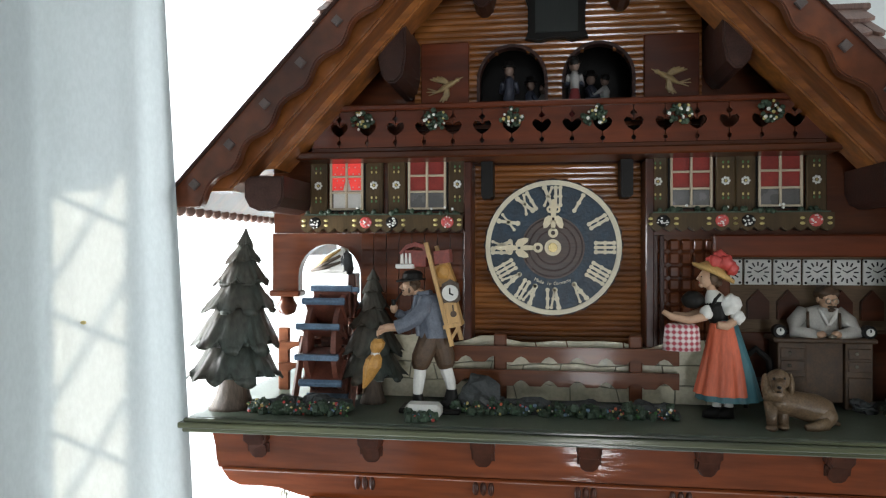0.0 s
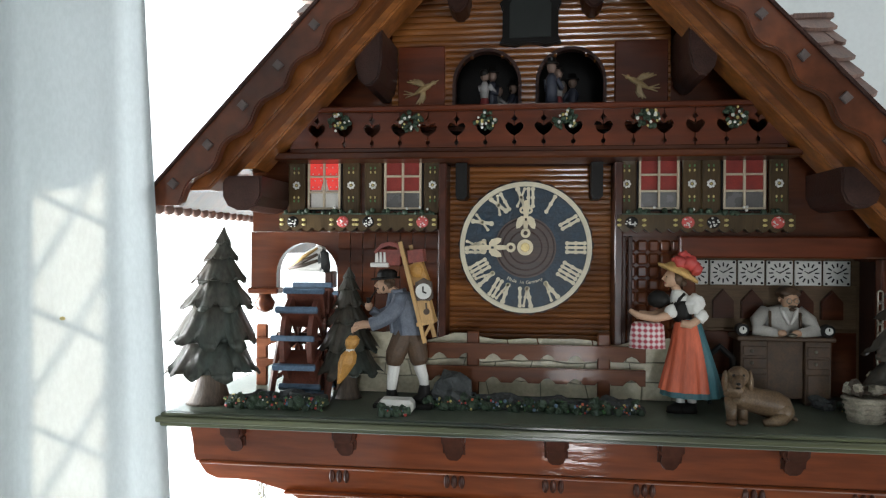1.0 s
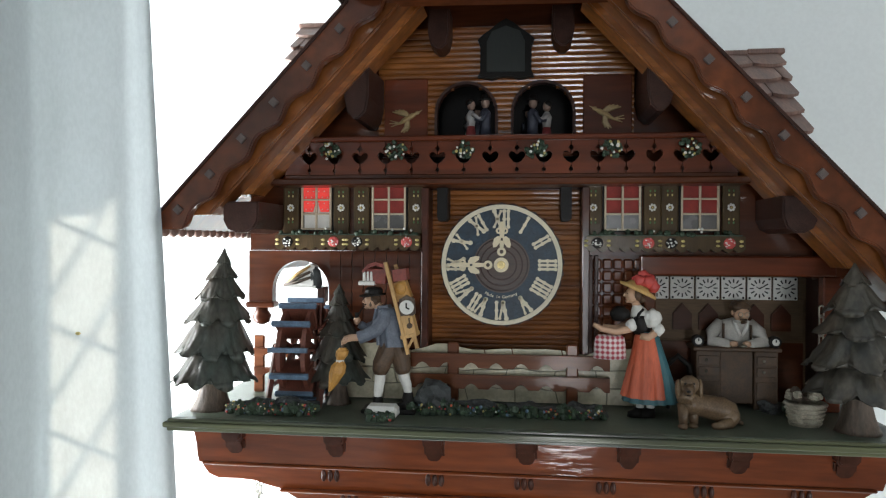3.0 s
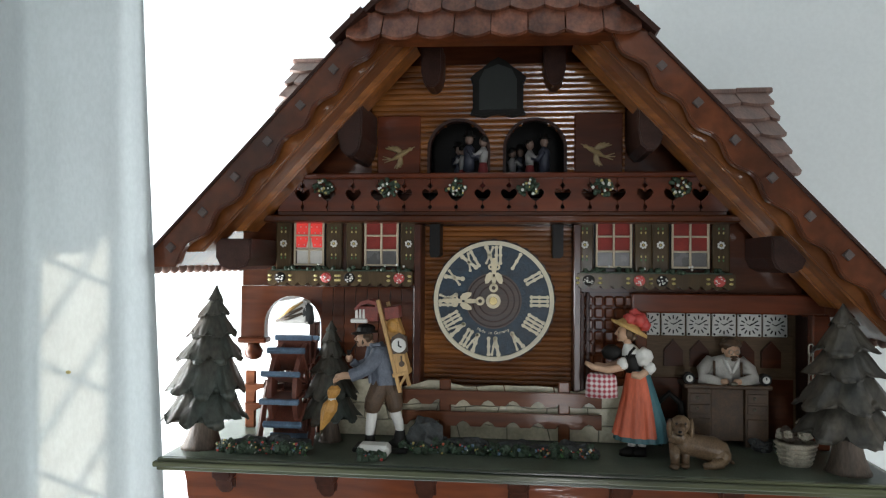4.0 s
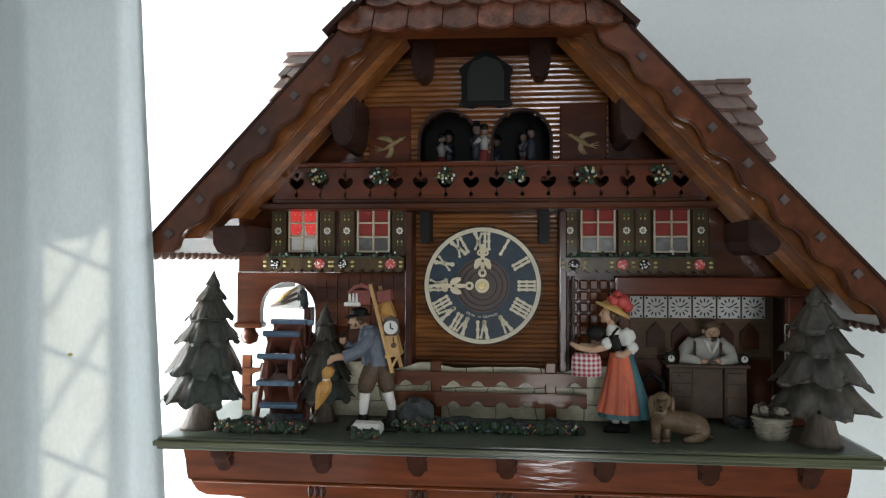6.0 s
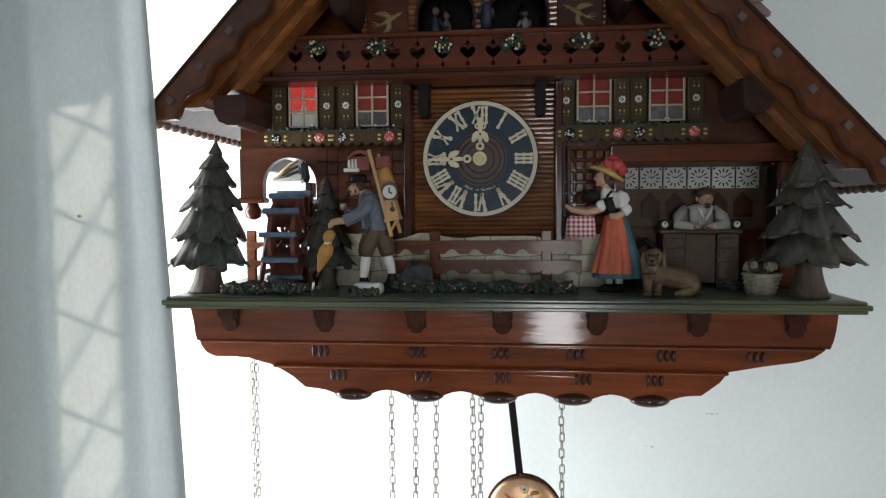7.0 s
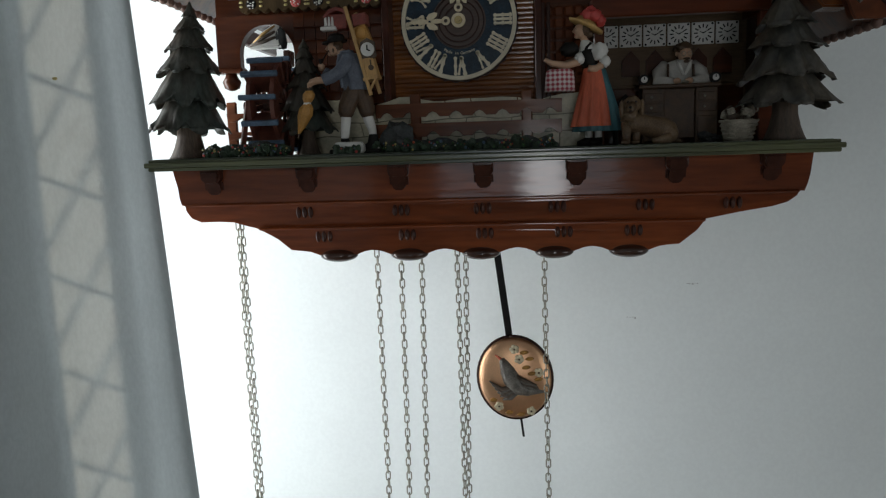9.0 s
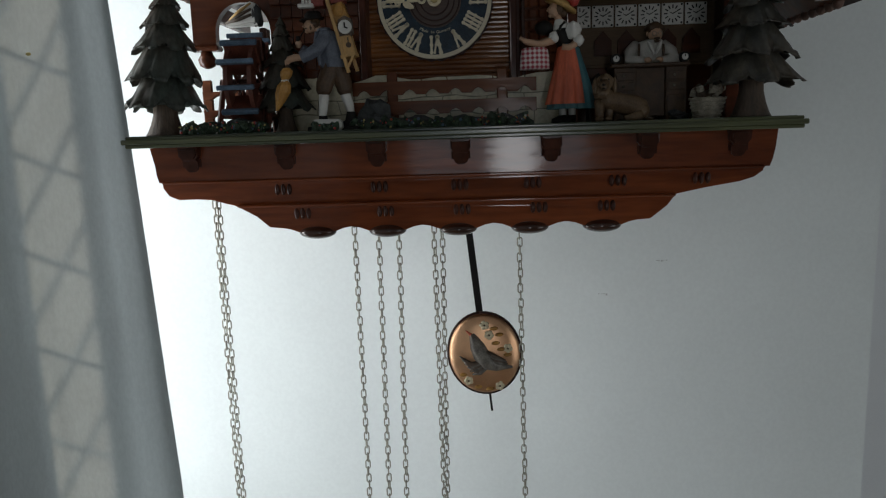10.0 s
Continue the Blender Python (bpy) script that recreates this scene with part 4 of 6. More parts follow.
for k in range(6):
    x = 117.5 + k * 18.6
    tile = part("clock_tile", box(B(), x - 8.7, x + 8.7, 9.0, 10.6, -25, -8, 0.5), M_WHITE, room, "white clock face tile")
    tk = B()
    for q in range(12):
        a = 6.283 * q / 12
        c = (x + 5.6 * math.sin(a), -16.5 + 5.6 * math.cos(a))
        d = (math.sin(a) * 1.4, math.cos(a) * 1.4)
        e = (math.cos(a) * 0.45, -math.sin(a) * 0.45)
        prism(tk, [(c[0] - d[0] - e[0], c[1] - d[1] - e[1]), (c[0] - d[0] + e[0], c[1] - d[1] + e[1]), (c[0] + d[0] + e[0], c[1] + d[1] + e[1]), (c[0] + d[0] - e[0], c[1] + d[1] - e[1])], 8.5, 9.1)
    for ax, az, hw in ((4.2, 2.2, 0.4), (-2.6, 1.4, 0.5)):
        px, pz = -az * hw / 4, ax * hw / 4
        prism(tk, [(x - px, -16.5 - pz), (x + ax - px * 0.4, -16.5 + az - pz * 0.4), (x + ax + px * 0.4, -16.5 + az + pz * 0.4), (x + px, -16.5 + pz)], 8.4, 9.05)
    for cx in (-7, 7):
        for cz in (-23.6, -9.4):
            ball(tk, (x + cx, 8.9, cz), (1.0, 0.3, 0.9), u=6, v=4)
    part("tile_print", tk, M_BLACK, tile)

# ---- dial ----
dial = part("dial", disc(B(), (0, 0), 47.2, 1.5, 5.2, 132, bumps=33, depth=0.7), M_DARK, clock, "round blue dial with ivory numerals")
part("dial_face", disc(B(), (0, 0), 44.5, 0.2, 1.6, 72), M_BLUE, dial)
part("dial_rim", disc(B(), (0, 0), 46.0, -2.4, 1.7, 72, inner=42.8), M_CREAM, dial, "ivory rim ring")
part("dial_centre", disc(B(), (0, 0), 21.5, -0.6, 0.4, 60), M_DIALWOOD, dial)
for r in (20.5, 16.5, 12.0):
    part("dial_groove", disc(B(), (0, 0), r, -1.5, -0.4, 60, inner=r - 1.1), M_DARK, dial)


def numeral(text, angle):
    """Bars with small knobs, standing outwards along the radius."""
    bm = B()
    widths = {"I": 2.6, "V": 6.6, "X": 6.6}
    total = sum(widths[c] for c in text) + 0.5 * (len(text) - 1)
    u = -total / 2
    r0, r1 = 29.0, 41.0

    def stroke(a, b, w):
        a, b = Vector(a), Vector(b)
        d = (b - a).normalized()
        n = Vector((-d.y, d.x)) * w
        pts = [a - n, a + n, b + n, b - n]
        prism(bm, [(p.x, p.y) for p in pts], -1.9, 0.3)
        for p in (a, b, (a + b) / 2):
            disc(bm, (p.x, p.y), w * 1.6, -2.2, 0.2, 8)
    for c in text:
        w = widths[c]
        if c == "I":
            stroke((u + w / 2, r0), (u + w / 2, r1), 0.95)
        elif c == "V":
            stroke((u + 0.8, r1), (u + w / 2, r0), 1.15)
            stroke((u + w - 0.8, r1), (u + w / 2 + 0.3, r0), 0.72)
        else:
            stroke((u + 0.8, r1), (u + w - 0.8, r0), 1.15)
            stroke((u + w - 0.8, r1), (u + 0.8, r0), 0.72)
        u += w + 0.5
    a = radians(-angle)
    for v in bm.verts:
        x, z = v.co.x, v.co.z
        v.co.x, v.co.z = x * math.cos(a) - z * math.sin(a), x * math.sin(a) + z * math.cos(a)
    part("numeral", bm, M_CREAM, dial)


for k, text in enumerate(("XII", "I", "II", "III", "IIII", "V", "VI", "VII", "VIII", "IX", "X", "XI")):
    numeral(text, 30 * k)


def hand(angle, length, y):
    """A fretted hand with lobes and a round eye."""
    bm = B()
    disc(bm, (0, 0), 5.6, y, y + 1.2, 28, inner=3.2)
    disc(bm, (0, 10), 3.4, y, y + 1.1, 16, inner=1.5)
    prism(bm, [(-1.3, 12.5), (1.3, 12.5), (1.8, 18), (1.2, length * 0.56), (-1.2, length * 0.56), (-1.8, 18)], y, y + 1.1)
    q = length * 0.56
    for s in (-1, 1):
        prism(bm, [(s * 0.8, q - 1), (s * 4.2, q - 5), (s * 6.4, q - 5.4), (s * 6.9, q - 2.6), (s * 5.8, q + 1.5), (s * 3.2, q + 3.4), (s * 0.8, q + 3)], y, y + 1.1)
        disc(bm, (s * 2.2, q + 7.5), 2.5, y, y + 1.1, 12, inner=1.0)
    prism(bm, [(-1.4, q + 2), (1.4, q + 2), (2.3, q + 9), (1.2, q + 11), (2.0, q + 13), (0.5, length), (-0.5, length), (-2.0, q + 13), (-1.2, q + 11), (-2.3, q + 9)], y - 0.1, y + 1.0)
    a = radians(-angle)
    for v in bm.verts:
        x, zz = v.co.x, v.co.z
        v.co.x, v.co.z = x * math.cos(a) - zz * math.sin(a), x * math.sin(a) + zz * math.cos(a)
    part("clock_hand", bm, M_HANDS, dial, "fretted ivory hand")


hand(1, 33, -4.4)
hand(-90.5, 39, -6.0)
part("hand_nut", disc(disc(B(), (0, 0), 3.1, -7.2, -4, 20), (0, 0), 1.5, -8.4, -7.0, 12), M_NUT, dial, "brass centre nut")
WORDS = "Made in Germany"
for k, ch in enumerate(WORDS):
    if ch == " ":
        continue
    cu = bpy.data.curves.new("letter", "FONT")
    cu.body, cu.size, cu.extrude, cu.align_x = ch, 3.3 * MM, 0.08 * MM, "CENTER"
    tmp = new("letter_form", cu)
    me = bpy.data.meshes.new_from_object(tmp.evaluated_get(bpy.context.evaluated_depsgraph_get()))
    bpy.data.objects.remove(tmp)
    me.materials.clear()
    me.materials.append(M_CREAM)
    letter = new("letter", me)
    letter.parent = dial
    phi = (k - 7) * 3.9
    c = Vector((25.8 * math.sin(radians(phi)), 0.1, -25.8 * math.cos(radians(phi)))) - base_of(dial)
    letter.matrix_basis = pose(c.x * MM, c.y * MM, c.z * MM, 90, -phi, 0)

# ---- platform and base ----
plat = part("platform", box(B(), -217, 251, -94, 140, -106.5, -101.6, 0.8), M_GREEN, clock, "green painted platform with streaked edge")
edge_bm = B()
for (o, z0, z1) in ((2.2, -104.3, -101.9), (4.6, -107.6, -104.0), (2.6, -110.2, -107.4)):
    box(edge_bm, -217 - o, 252 + o, -94 - o, -93.5, z0, z1, 0.7)
    box(edge_bm, -217 - o, -216, -93.5, 140, z0, z1, 0.7)
    box(edge_bm, 250, 252 + o, -93.5, 140, z0, z1, 0.7)
part("platform_edge", edge_bm, M_EDGE, plat, "ridged edge streaked green and black")
part("base_board", prism(B(), [(-211, -110.4), (245, -110.4), (243.5, -124), (242, -131), (240, -136.5), (-206, -136.5), (-207.5, -131), (-208, -124)], -78, 130, bevel=1.6), M_BASE, clock)
part("base_board", lean_back(prism(B(), [(-206.5, -136), (-206.5, -141), (-203, -147), (-196, -150.2), (-182, -150), (-170, -150.8), (-160, -154), (-150, -156.5), (172, -156.5), (180, -155), (200, -151), (222, -147.5), (232, -144.5), (238, -140), (239, -136)], -71, 128, bevel=1.4), -139, 0.22), M_BASE, clock)
part("base_moulding", box(B(), -203, 236, -79.5, -76.5, -137.6, -135.4, 0.9), M_BASE, clock)
low = [(178, -155.5), (-155, -155.5), (-148, -159), (-138, -165), (-129, -173.5)]
nl = 5
lx0, lx1 = -120, 152
for k in range(nl):
    w = (lx1 - lx0) / nl
    low += [(lx0 + (k + q) * w, -174.5 - 7.5 * (0.5 - 0.5 * math.cos(2 * math.pi * q))) for q in (0.02, 0.12, 0.25, 0.4, 0.6, 0.75, 0.88, 0.98)]
low += [(160, -174), (172, -164)]
part("base_apron", lean_back(prism(B(), low, -65, -40, bevel=0.9), -158, 0.2), M_BASE, clock, "scalloped lower apron")
part("base_bottom", prism(B(), [(170, -150), (-146, -150), (-128, -170), (158, -170)], -40, 120), M_DARK, clock)
part("base_moulding", box(B(), -150, 176, -72, -64, -157, -154.8, 0.9), M_BASE, clock)
for k in range(nl):
    w = (lx1 - lx0) / nl
    part("apron_knob", ball(B(), (lx0 + (k + 0.5) * w, -57, -178.4), (14.5, 10, 5.4), u=20, v=12), M_BROWN_GLOSS, clock, smooth=True)
for x in (-179, -108, -41, 20, 85, 153, 216.5):
    bm = B()
    prism(bm, [(x - 7.2, -110.6), (x + 7.2, -110.6), (x + 7.2, -117), (x + 4.5, -120.5), (x - 4.5, -120.5), (x - 7.2, -117)], -87, -77, bevel=1.6)
    prism(bm, [(x - 6.8, -119), (x + 6.8, -119), (x + 6.8, -125), (x + 5.4, -128.4), (x + 2.6, -130.4), (x - 2.6, -130.4), (x - 5.4, -128.4), (x - 6.8, -125)], -83.5, -77, bevel=1.6)
    part("corbel", carve(lean_back(bm, -112, 0.3), 0.5, 0.2), M_CORBEL, clock, "dark carved corbel")
for z, y, xs in ((-144, -71, (-114, -41.5, 18.4, 72, 134, 194)), (-163, -64.5, (-102, -38.5, 19.4, 77, 127))):
    for x in xs:
        bm = B()
        for k in (-4.6, 0, 4.6):
            ball(bm, (x + k, y, z), (1.9, 1.3, 4.3), u=8, v=6)
        part("carved_peg", bm, M_CORBEL, clock, smooth=True)

# ---- things on the platform ----
PZ = -101.6


def fir(x, y, base, tiers, apex, trunk, lean, seed, label, green, lobes=8, ragged=0.13):
    """A carved fir: flared trunk and stacked drooping skirts of boughs; tiers are (height, radius) of their rims, top first."""
    tree = thing("fir_tree", (x, y, base), label, "carved tree", "carved fir trees")
    low = tiers[-1][0]

    def axis(z):
        return x + lean * (z - base) / (apex - base)

    tr = B()
    rows = []
    for q, k in ((0.0, 1.12), (0.12, 1.0), (0.4, 0.82), (0.75, 0.68), (1.3, 0.62)):
        z = base + (low - base) * q
        row = []
        for i in range(36):
            a = 2 * math.pi * i / 36
            g = 1 + 0.10 * noise.noise(Vector((math.cos(a) * 3.5 + seed, math.sin(a) * 3.5, q * 0.8))) + 0.05 * (i % 2)
            row.append((axis(z) + trunk * k * g * math.cos(a), y + trunk * k * g * math.sin(a), z))
        rows.append(row)
    loft(tr, rows)
    part("trunk", tr, M_TRUNK, tree, "grey-brown carved trunk", smooth=True)
    cr = B()
    rnd = random.Random(seed)
    n = 72
    for t, (zr, rr) in enumerate(tiers):
        ztop = apex if t == 0 else tiers[t - 1][0] + 0.25 * (tiers[t - 1][0] - zr)
        rin = 0.5 if t == 0 else tiers[t - 1][1] * 0.58
        m = max(4, lobes - 3 + t)
        turn = rnd.uniform(0, 6.28)
        size = [rnd.uniform(0.55, 1.25) for _ in range(m)]
        drop = [rnd.uniform(-0.5, 1.0) for _ in range(m)]
        rows = []
        h = ztop - zr
        for q in (0.0, 0.25, 0.5, 0.72, 0.88, 1.0, 1.03, 0.93, 0.55):
            under = len(rows) > 6
            row = []
            for i in range(n):
                a = 2 * math.pi * i / n
                u = ((a + turn) / (2 * math.pi) * m + 0.22 * noise.noise(Vector((math.cos(a) * 2, math.sin(a) * 2, seed + t)))) % m
                k, f = int(u), u % 1.0
                arch = math.sin(math.pi * f) ** 0.7  # one bough between two clefts
                out = q ** 1.2
                rad = rin + (rr - rin) * out
                rad *= 1 + ragged * q * size[k] * (arch - 0.62) * 1.7
                rad *= 1 + 0.035 * q * math.sin(a * 34 + 5 * noise.noise(Vector((a * 3, q * 2, t)))) + 0.10 * noise.noise(Vector((math.cos(a) * 5, math.sin(a) * 5, q * 2.5 + t)))
                z = ztop - h * 0.88 * min(q, 1.0) - (0.16 + 0.12 * drop[k]) * h * arch * q * q + 0.16 * h * (1 - arch) * q * q
                if under:
                    z = zr + h * (0.05 if q > 0.7 else 0.22)
                else:
                    z += 0.03 * h * noise.noise(Vector((a * 9, q * 5, seed))) * q
                row.append((axis(z) + rad * math.cos(a), y + rad * math.sin(a), z))
            rows.append(row)
        loft(cr, rows)
    part("crown", cr, green, tree, "tiered dark green crown of drooping carved boughs", smooth=True)
    return tree


fir(-202.5, -66, PZ, ((1, 5), (-9, 10.5), (-23, 16), (-39, 21), (-62, 25.5), (-81, 27)), 12, 12.5, 10, 1, "dark green carved wooden fir tree on the platform", M_FIR)
fir(228, -70, PZ, ((-8, 8), (-25, 17), (-40, 22), (-60, 26.5), (-78, 29)), 5, 12, -3, 4, "grey-green carved fir tree beside the workshop", M_FIRGREY, 6, 0.24)
fir(-117, -38, PZ, ((-21, 4), (-29.5, 7), (-40, 10), (-51, 14), (-69, 18.5), (-84, 20)), -14, 7.6, 0, 8, "small dark carved fir tree behind the clock peddler", M_FIR, 7, 0.2)

# water wheel; its axle runs along the front
WHEEL = (-146, -34, -63)
mill = thing("watermill", WHEEL, "red-brown wooden watermill wheel with blue paddles on a trestle", "watermill")
wheel = part("wheel", tube(B(), [(-168, WHEEL[1], WHEEL[2]), (-124, WHEEL[1], WHEEL[2])], 4, 10), M_DARK, mill)


def ring_x(bm, x0, x1, r0, r1, n=36):
    rows = []
    for x, r in ((x0, r0), (x1, r0), (x1, r1), (x0, r1)):
        rows.append([bm.verts.new((x, WHEEL[1] + r * math.cos(2 * math.pi * i / n), WHEEL[2] + r * math.sin(2 * math.pi * i / n))) for i in range(n)])
    for a in range(4):
        for i in range(n):
            bm.faces.new((rows[a][i], rows[a][(i + 1) % n], rows[(a + 1) % 4][(i + 1) % n], rows[(a + 1) % 4][i]))
    return bm


def turned_x(bm, k):
    a = radians(k)
    for v in bm.verts:
        y, z = v.co.y - WHEEL[1], v.co.z - WHEEL[2]
        v.co.y, v.co.z = WHEEL[1] + y * math.cos(a) - z * math.sin(a), WHEEL[2] + y * math.sin(a) + z * math.cos(a)
    return bm


for x in (-155, -137):
    part("rim", ring_x(B(), x, x + 3.2, 33, 20), M_WHEEL, wheel)
    for k in range(6):
        part("spoke", turned_x(box(B(), x + 0.5, x + 2.6, WHEEL[1] - 2, WHEEL[1] + 2, WHEEL[2] + 3, WHEEL[2] + 26, 0.4), 60 * k + 15), M_WHEEL, wheel)
for k in range(12):
    pd = turned_x(box(B(), -157, -132, WHEEL[1] - 37, WHEEL[1] - 17, WHEEL[2] - 1.3, WHEEL[2] + 1.3, 0.4), 30 * k)
    pad = part("paddle", pd, M_WHEEL, wheel)
    part("paddle_lip", turned_x(box(B(), -159, -131, WHEEL[1] - 38.2, WHEEL[1] - 34.5, WHEEL[2] - 1.8, WHEEL[2] + 1.8, 0.5), 30 * k), M_BLUEP, wheel, "blue painted lip")
for x in (-165, -127):
    for s in (-1, 1):
        part("leg", tube(B(), [(x, -34 + s * 22, PZ), (x, -34 + s * 2, -60)], 2.4, 4), M_WHEEL, mill)
    part("cross_bar", tube(B(), [(x, -50, -88), (x, -18, -88)], 1.8, 4), M_WHEEL, mill)

chute = thing("water_chute", (-146, -14, -26), "pale painted water spout over the wheel", "spout")
wedge = carve(prism(B(), [(-164, -17.5), (-160.5, -12), (-151, -4), (-143.5, 0.5), (-139.5, -1), (-138, -8), (-138.5, -17.5)], -28, -17, bevel=1.5), 0.9, 0.2)
part("spout", wedge, M_WHITE, chute)
for dz in (0.0, -4.2, -8.4):
    part("streak", carve(tube(B(), [(-161 + dz * 0.2, -28.6, -15 + dz * 0.1), (-152, -28.8, -7.5 + dz * 0.7), (-142, -28.6, -1.5 + dz)], [0.8, 1.3, 0.9], 8), 0.5, 0.3), M_STRAW if dz == 0.0 else M_TRUNK, chute, smooth=True)
part("stump", ball(B(), (-139, -24, -11), (4.6, 5, 8), wob=0.5, seed=3), M_ROCK, chute, smooth=True)
part("bracket", box(B(), -141, -136, -14, 0, -30, -18, 0.6), M_DARK, chute)
part("prop", tube(B(), [(-133, -14, -101.6), (-137, -12, -20)], 1.8, 5), M_WHEEL, chute)


def fence(x0, x1, y, zs, posts, label, h=4.8, scallop=True):
    ob = thing("fence", ((x0 + x1) / 2, y, PZ), label, "fence")
    for px in posts:
        part("post", box(B(), px - 4.2, px + 4.2, y + 0.4, y + 3.6, PZ, zs[0] + 13, 0.9), M_FENCE, ob)
    for z in zs:
        pts = [(x1, z + h), (x0, z + h)]
        n = int((x1 - x0) / 17)
        w = (x1 - x0) / n
        for k in range(n):
            pts += [(x0 + (k + q) * w, z - h + (4.0 * math.sin(math.pi * (q - 0.2) / 0.6) if 0.2 < q < 0.8 else 0)) for q in (0.02, 0.2, 0.35, 0.5, 0.65, 0.8, 0.98)]
        pts += [(x1, z - h)]
        part("rail", prism(B(), pts, y - 3.4, y + 0.3, bevel=0.7), M_FENCE, ob)
    return ob


fence(-66, 79, -24, (-70, -85.4), (-34.5, 52.5), "red-brown slatted fence with scalloped rails", 5.2)
fence(-193, -160, -8, (-70, -85), (-190,), "low red-brown fence beside the porch", 3.4)


def flower_bed(x0, x1, y, n, hh, seed, rocks, label):
    rnd = random.Random(seed)
    bed = thing("flower_bed", ((x0 + x1) / 2, y, PZ), label, "flower bed")
    for k, (rx, rw, rh) in enumerate(rocks):
        part("rock", carve(ball(B(), (rx, y + 7, PZ + rh * 0.35), (rw, 7, rh * 0.75), wob=0.6, seed=seed + k, u=18, v=11), 2.2, 0.16), M_ROCK, bed, "dark craggy painted rock")
    g = B()
    for k in range(n):
        ball(g, (rnd.uniform(x0, x1), y + rnd.uniform(-5, 5), PZ + rnd.uniform(0.5, hh) * rnd.random() + 1.2), rnd.uniform(1.3, 3.2), wob=0.6, seed=k, u=7, v=5)
    part("moss", g, M_BUSH, bed, kind="stuff")
    cols = [M_REDP, M_YELLOW, M_BLUEP, M_WHITE, M_LEAF, M_ORANGE]
    f = B()
    for k in range(n):
        ball(f, (rnd.uniform(x0, x1), y - 4.6 + rnd.uniform(-1.2, 4), PZ + rnd.uniform(0.8, hh)), rnd.uniform(0.4, 0.95) * (1, 1.4, 0.8)[k % 3], mi=rnd.choice((0, 1, 2, 2, 3, 4, 4, 5, 1)), u=6, v=4)
    part("flower_scatter", f, cols, bed, "tiny dabs of coloured flowers", kind="stuff")
    return bed


flower_bed(-62, 72, -60, 150, 7, 21, ((-45, 14, 17), (-14, 20, 8), (26, 22, 7), (56, 17, 8)), "bed of mossy rocks with bright painted flowers")
flower_bed(-186, -122, -76, 110, 8, 22, ((-165, 16, 8), (-140, 16, 9)), "low mossy bed with painted flowers under the wheel")
flower_bed(196, 214, -30, 16, 4, 23, ((190, 8, 7),), "small mossy clump beside the workshop desk")
flower_bed(-87, -68, -82, 26, 4.0, 24, (), "mossy patch under the pale boulder")
boulder = carve(box(B(), -88, -66, -80, -67, PZ, PZ + 8, 2.2), 1.0, 0.12)
solid("boulder", boulder, M_WHITE, "pale flat-topped boulder before the peddler's feet", "stone", at=(-77, -74, PZ))

# ---- carved figures, each one plain painted form ----


def folds(bm, rows, n, mi, pleats, depth, turn=0.0):
    """Cloth round upright rows of (x, y, z, rx, ry), creased lengthwise; creases deepen down the rows."""
    rings = []
    for i, (x, y, z, rx, ry) in enumerate(rows):
        f = depth * i / (len(rows) - 1)
        ring_pts = []
        for k in range(n):
            a = 2 * math.pi * k / n
            g = 1 + f * math.sin(pleats * a + turn + 0.8 * math.sin(3 * a)) + f * 0.6 * noise.noise(Vector((math.cos(a) * 3, math.sin(a) * 3, z * 0.06)))
            ring_pts.append((x + rx * g * math.cos(a), y + ry * g * math.sin(a), z))
        rings.append(ring_pts)
    return loft(bm, rings, mi)


